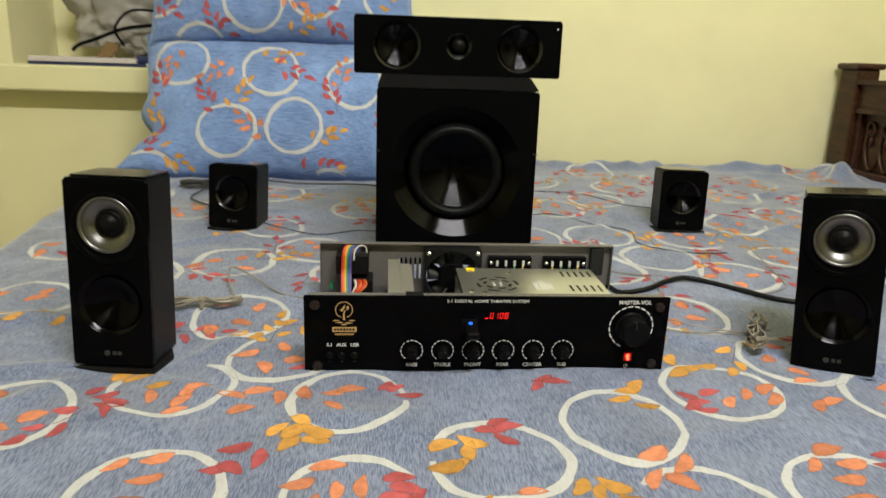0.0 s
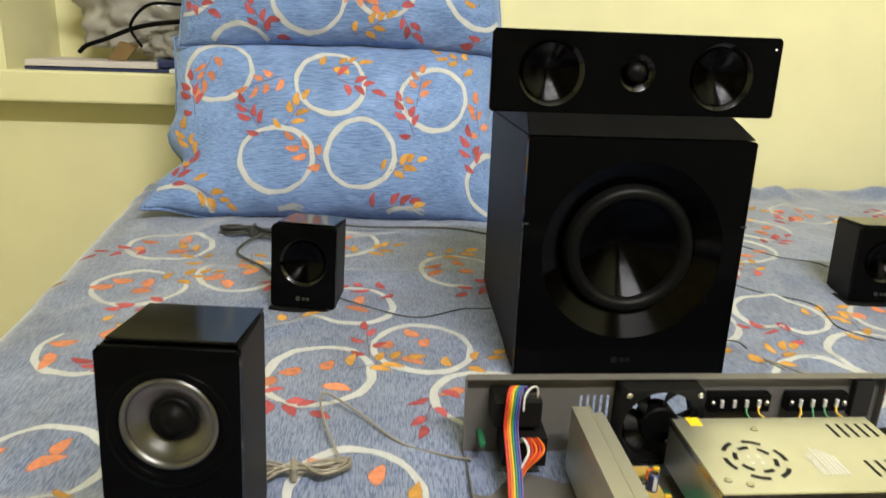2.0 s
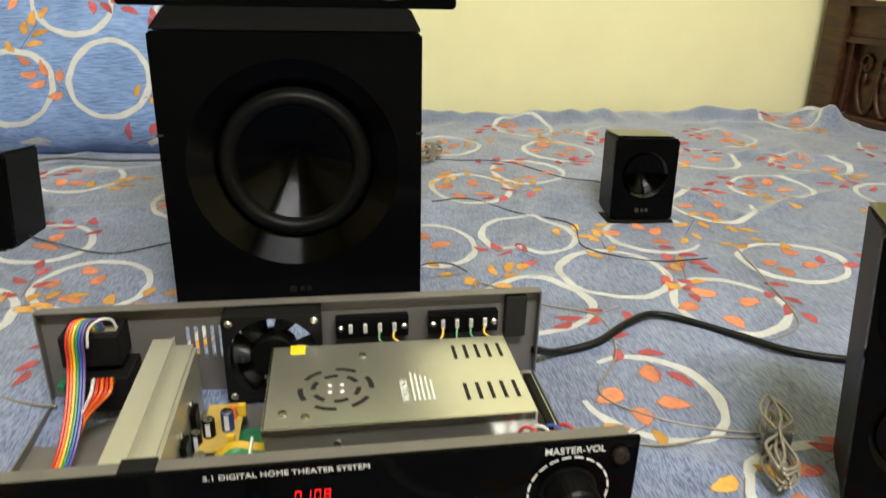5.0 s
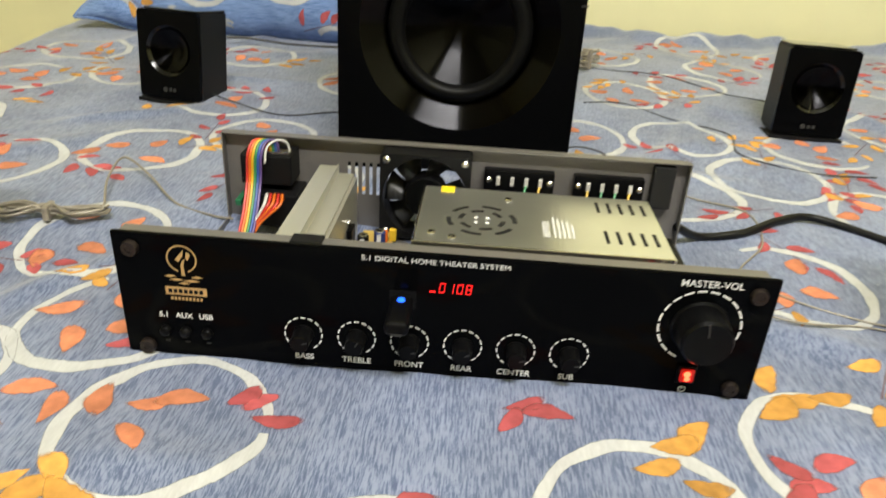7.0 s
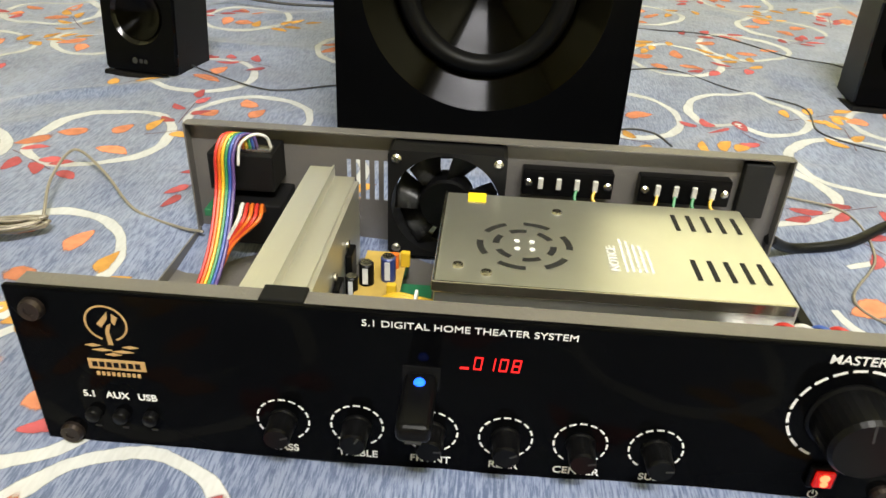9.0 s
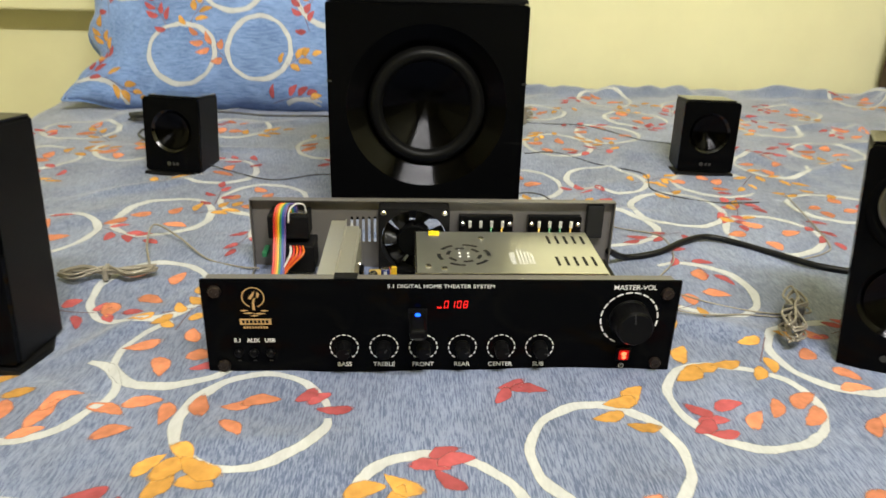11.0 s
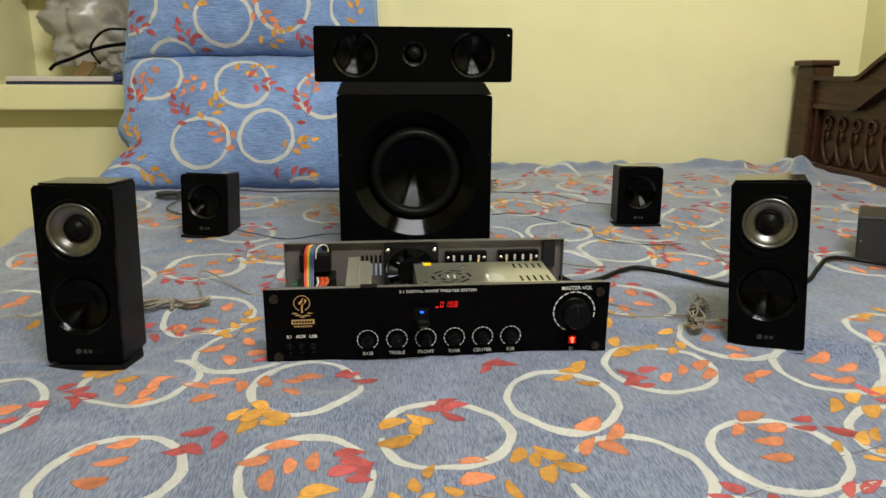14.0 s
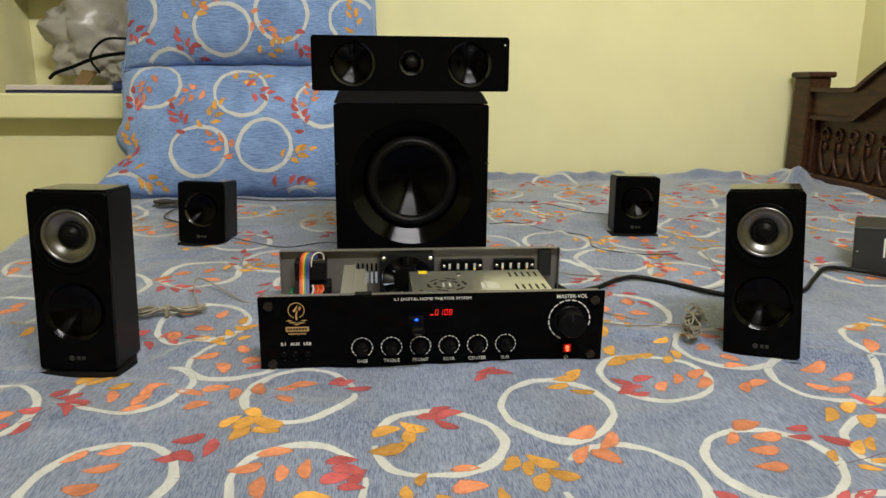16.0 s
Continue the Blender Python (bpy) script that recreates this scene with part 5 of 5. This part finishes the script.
cable("speaker_wire", [(-0.33, 1.39, 0.01), (-0.36, 1.46, 0.004), (-0.42, 1.55, 0.004), (-0.38, 1.62, 0.01), (-0.30, 1.66, 0.012), (-0.2, 1.665, 0.008), (-0.05, 1.66, 0.006), (0.05, 1.64)], 0.0022, DARKWIRE, "dark wire lying along the foot of the pillow", seg=6)


def bundle(name, centre, long, ang, n, r, label, tie, seed, flat=0.5, mat=WIRE):
    th = thing(name, pose(centre[0], centre[1], bed_z(*centre) + 0.001, 0, 0, ang), label, "wire bundle")
    q = random.Random(seed)
    for i in range(n):
        w, h, o = q.uniform(0.006, 0.014), q.uniform(0.002, 0.02) * flat + 0.002, q.uniform(-0.006, 0.006)
        pts = [(-long * q.uniform(0.42, 0.5), o, h), (-long * 0.25, o + w * q.uniform(0.4, 1), h + 0.003), (0, o * 0.3 + q.uniform(-0.004, 0.004), h), (long * 0.25, o + w * q.uniform(0.3, 1), h), (long * q.uniform(0.42, 0.52), o, h + 0.002),
               (long * 0.25, o - w, h + 0.001), (0, q.uniform(-0.004, 0.004), h + 0.003), (-long * 0.3, o - w * q.uniform(0.5, 1), h), (-long * q.uniform(0.42, 0.5), o, h)]
        part("loop", tube(pts, r, 6, 6), mat, th, smooth=True)
    part("tie", block(-0.003, 0.003, -0.010, 0.010, 0.001, 0.016 * (flat + 0.5), 0.002), tie, th)
    return th


bundle("wire_coil", (-0.255, 0.960), 0.105, 8, 9, 0.0012, "flat bundle of clear speaker wire tied in the middle", WIRE, 3)
bundle("wire_knot", (0.493, 0.845), 0.105, 62, 8, 0.0013, "knotted bundle of clear speaker wire with a twist tie", DARKWIRE, 6, 1.2)
bundle("wire_coil", (0.325, 1.655), 0.085, 60, 8, 0.0011, "small loose coil of thin wire behind the subwoofer", WIRE, 9, 1.8)

bundle("wire_coil", (-0.405, 1.625), 0.13, -12, 8, 0.0018, "bunched dark wire lying against the pillow", DARKWIRE, 12, 0.9, DARKWIRE)

# ---------------------------------------------------------------- adapter box at the bed's head
ad = thing("power_adapter", pose(1.012, 1.10, bed_z(1.0, 1.08) - 0.002, 0, -3, -36), "dark grey metal power box with slotted white vents", "power box")
part("case", block(-0.085, 0.085, -0.06, 0.06, 0.0, 0.090, 0.003), material("dark_grey_case", (0.032, 0.032, 0.034), 0.5, metal=0.2, var=0.15, scale=40), ad, "dark grey case")
for i in range(12):
    if i % 6 != 5:
        part("vent_slot", block(-0.038 + i * 0.0062, -0.0350 + i * 0.0062, -0.0606, -0.0600, 0.036, 0.070), PRINTW, ad, "white vent slot")
part("rivet", lathe([(0.0, -0.001), (0.0015, -0.0008), (0.002, 0.0)], -0.078, -0.0602, 0.045, 10), CHROME, ad)
part("lid_seam", block(-0.0845, 0.0845, -0.0603, -0.0600, 0.0835, 0.0842), HOLE, ad)

# ---------------------------------------------------------------- headboard
hb = thing("headboard", pose(1.340, 1.965, -0.36), "dark carved teak headboard with a corner post", "headboard")
HZ = 0.36


def hpart(name, bm, mat, label="", parent=hb, smooth=False):
    bm.transform(Matrix.Translation((-1.40, -1.96, HZ)))
    return part(name, bm, mat, parent, label, smooth)


post = hpart("post", block(1.393, 1.460, 1.965, 2.045, -0.36, 0.381, 0.004), TEAK, "square corner post")
hpart("cap", block(1.384, 1.470, 1.955, 2.055, 0.381, 0.398, 0.006, seg=3), TEAKRED, "overhanging post cap", post)
hpart("fillet", block(1.41, 1.46, 1.945, 1.964, -0.2, 0.262, 0.003), TEAKRED)


def side_profile(pts_top, pts_low, x0, x1):
    """A rail seen from the bed: outlines in y and z, thick in x."""
    b = bmesh.new()
    out = pts_top + pts_low[::-1]
    a = [b.verts.new((x0, y, z)) for y, z in out]
    c = [b.verts.new((x1, y, z)) for y, z in out]
    n = len(pts_top)
    for i in range(n - 1):
        for s, f in ((a, 1), (c, -1)):
            q = [s[i], s[i + 1], s[2 * n - 2 - i], s[2 * n - 1 - i]]
            b.faces.new(q[::f])
    m = len(out)
    for i in range(m):
        b.faces.new((a[i], c[i], c[(i + 1) % m], a[(i + 1) % m]))
    bmesh.ops.recalc_face_normals(b, faces=b.faces[:])
    return b


def crest(y):
    """Height of the headboard's upper edge: level by the post, a short rise, then a long bow."""
    if y > 1.77:
        return 0.352
    return 0.352 + 0.36 * (1 - math.exp(-(1.77 - y) * 2.2)) * 0.85


ys = [1.964 - 0.02 * i for i in range(70)]
hpart("top_rail", side_profile([(y, crest(y)) for y in ys], [(y, crest(y) - 0.012) for y in ys], 1.395, 1.475), TEAKRED, "moulded top edge")
hpart("rail", side_profile([(y, crest(y) - 0.0125) for y in ys], [(y, crest(y) - 0.078) for y in ys], 1.408, 1.462), TEAK, "broad upper rail")
hpart("bead", side_profile([(y, crest(y) - 0.0785) for y in ys], [(y, crest(y) - 0.092) for y in ys], 1.402, 1.466), TEAKRED)
hpart("panel", side_profile([(y, crest(y) - 0.0925) for y in ys], [(y, -0.30) for y in ys], 1.428, 1.45), TEAK, "recessed panel")
for i in range(12):
    y = 1.905 - i * 0.062
    sc = hpart("scroll", tube([(1.4255, y + 0.014, 0.20), (1.4235, y + 0.018, 0.222), (1.4235, y + 0.004, 0.236), (1.4235, y - 0.012, 0.226), (1.4235, y - 0.010, 0.206), (1.4235, y + 0.003, 0.202), (1.4225, y + 0.004, 0.214)], 0.0044, 8, 6), TEAK, "carved scroll", smooth=True)
    hpart("stem", tube([(1.4255, y + 0.016, 0.205), (1.4245, y + 0.020, 0.17), (1.4245, y + 0.006, 0.125), (1.4245, y - 0.018, 0.105), (1.4245, y - 0.036, 0.13), (1.4245, y - 0.040, 0.17)], 0.0052, 8, 6), TEAK, "", sc, smooth=True)
    hpart("bud", lathe([(0.0, -0.016), (0.004, -0.012), (0.005, 0.0), (0.004, 0.012), (0.0, 0.016)], 1.4225, y - 0.004, 0.182, 10, axis="z"), TEAKRED, "", sc, smooth=True)
hpart("lower_rail", block(1.410, 1.462, 0.60, 1.964, 0.075, 0.10, 0.004), TEAK)
hpart("post_near", block(1.395, 1.475, 0.505, 0.585, -0.36, 0.383, 0.004), TEAK)

# ---------------------------------------------------------------- things in the niche


def crumpled(name, cx, cy, cz, sx, sy, sz, mat, label, seed, amp_=0.35):
    b = bmesh.new()
    bmesh.ops.create_icosphere(b, subdivisions=5, radius=1)
    for v in b.verts:
        d = v.co.normalized()
        k = 1 + amp_ * (abs(noise.noise(d * 2.1 + Vector((seed, 0, 0)))) * 1.6 - 0.3) + amp_ * 0.4 * (0.5 - abs(noise.noise(d * 5.3 + Vector((0, seed, 0)))))
        cell = noise.voronoi(d * 2.3 + Vector((seed, 2.0, seed)))[0]
        k += 0.34 * (cell[1] - cell[0]) - 0.10
        k += 0.16 * (0.4 - abs(noise.noise(d * 7 + Vector((seed, seed, 0))))) + 0.10 * (0.4 - abs(noise.noise(d * 17)))
        p = Vector((d.x * sx * k, d.y * sy * k, d.z * sz * k))
        p.z = max(p.z, -sz * 0.72)
        v.co = p + Vector((cx, cy, cz + sz * 0.72))
    return tagged(part(name, b, mat, smooth=True), label, "bag")


LZ = 0.3225
pb = thing("paper_stack", pose(-0.80, 2.17, LZ, 0, 0, 2), "stack of papers in a navy cover on the ledge", "papers")
part("cover", block(-0.175, 0.165, -0.10, 0.10, 0.0, 0.008, 0.002), NAVY, pb, "navy plastic cover")
part("paper_pad", block(-0.17, 0.11, -0.105, 0.10, 0.0085, 0.022, 0.001), PAPER, pb, "loose pale sheets")
part("cover_flap", block(0.105, 0.17, -0.09, 0.09, 0.0085, 0.030, 0.006, seg=3), NAVY, pb)
crumpled("plastic_bag", -0.72, 2.22, LZ + 0.05, 0.165, 0.085, 0.14, BAG, "crumpled cloudy plastic bag stuffed full", 2.0)
crumpled("plastic_bag", -0.62, 2.15, LZ + 0.02, 0.10, 0.055, 0.05, BAG, "small crumpled cloudy plastic bag", 5.0)
tagged(part("card_box", prism([(-0.805, LZ + 0.024), (-0.765, LZ + 0.0235), (-0.735, LZ + 0.058), (-0.775, LZ + 0.066)], 2.105, 2.113), BROWN), "small brown card scrap among the bags", "card")
tagged(part("black_stick", tube([(-0.86, 2.09, LZ + 0.04), (-0.84, 2.085, LZ + 0.055), (-0.80, 2.09, LZ + 0.07), (-0.72, 2.09, LZ + 0.10), (-0.62, 2.09, LZ + 0.115)], 0.005, 8), PLASTIC, smooth=True), "black stick lying against the bag", "stick")
tagged(part("black_cable_loop", tube([(-0.72, 2.085, LZ + 0.055), (-0.74, 2.08, LZ + 0.10), (-0.70, 2.08, LZ + 0.145), (-0.64, 2.08, LZ + 0.15), (-0.56, 2.085, LZ + 0.14)], 0.0035, 8), PLASTIC, smooth=True), "loop of black cable in front of the bag", "cable")
tagged(part("white_plug", block(-0.66, -0.62, 2.066, 2.085, LZ, LZ + 0.010, 0.003), PRINTW), "small white plastic piece on the ledge", "plastic piece")
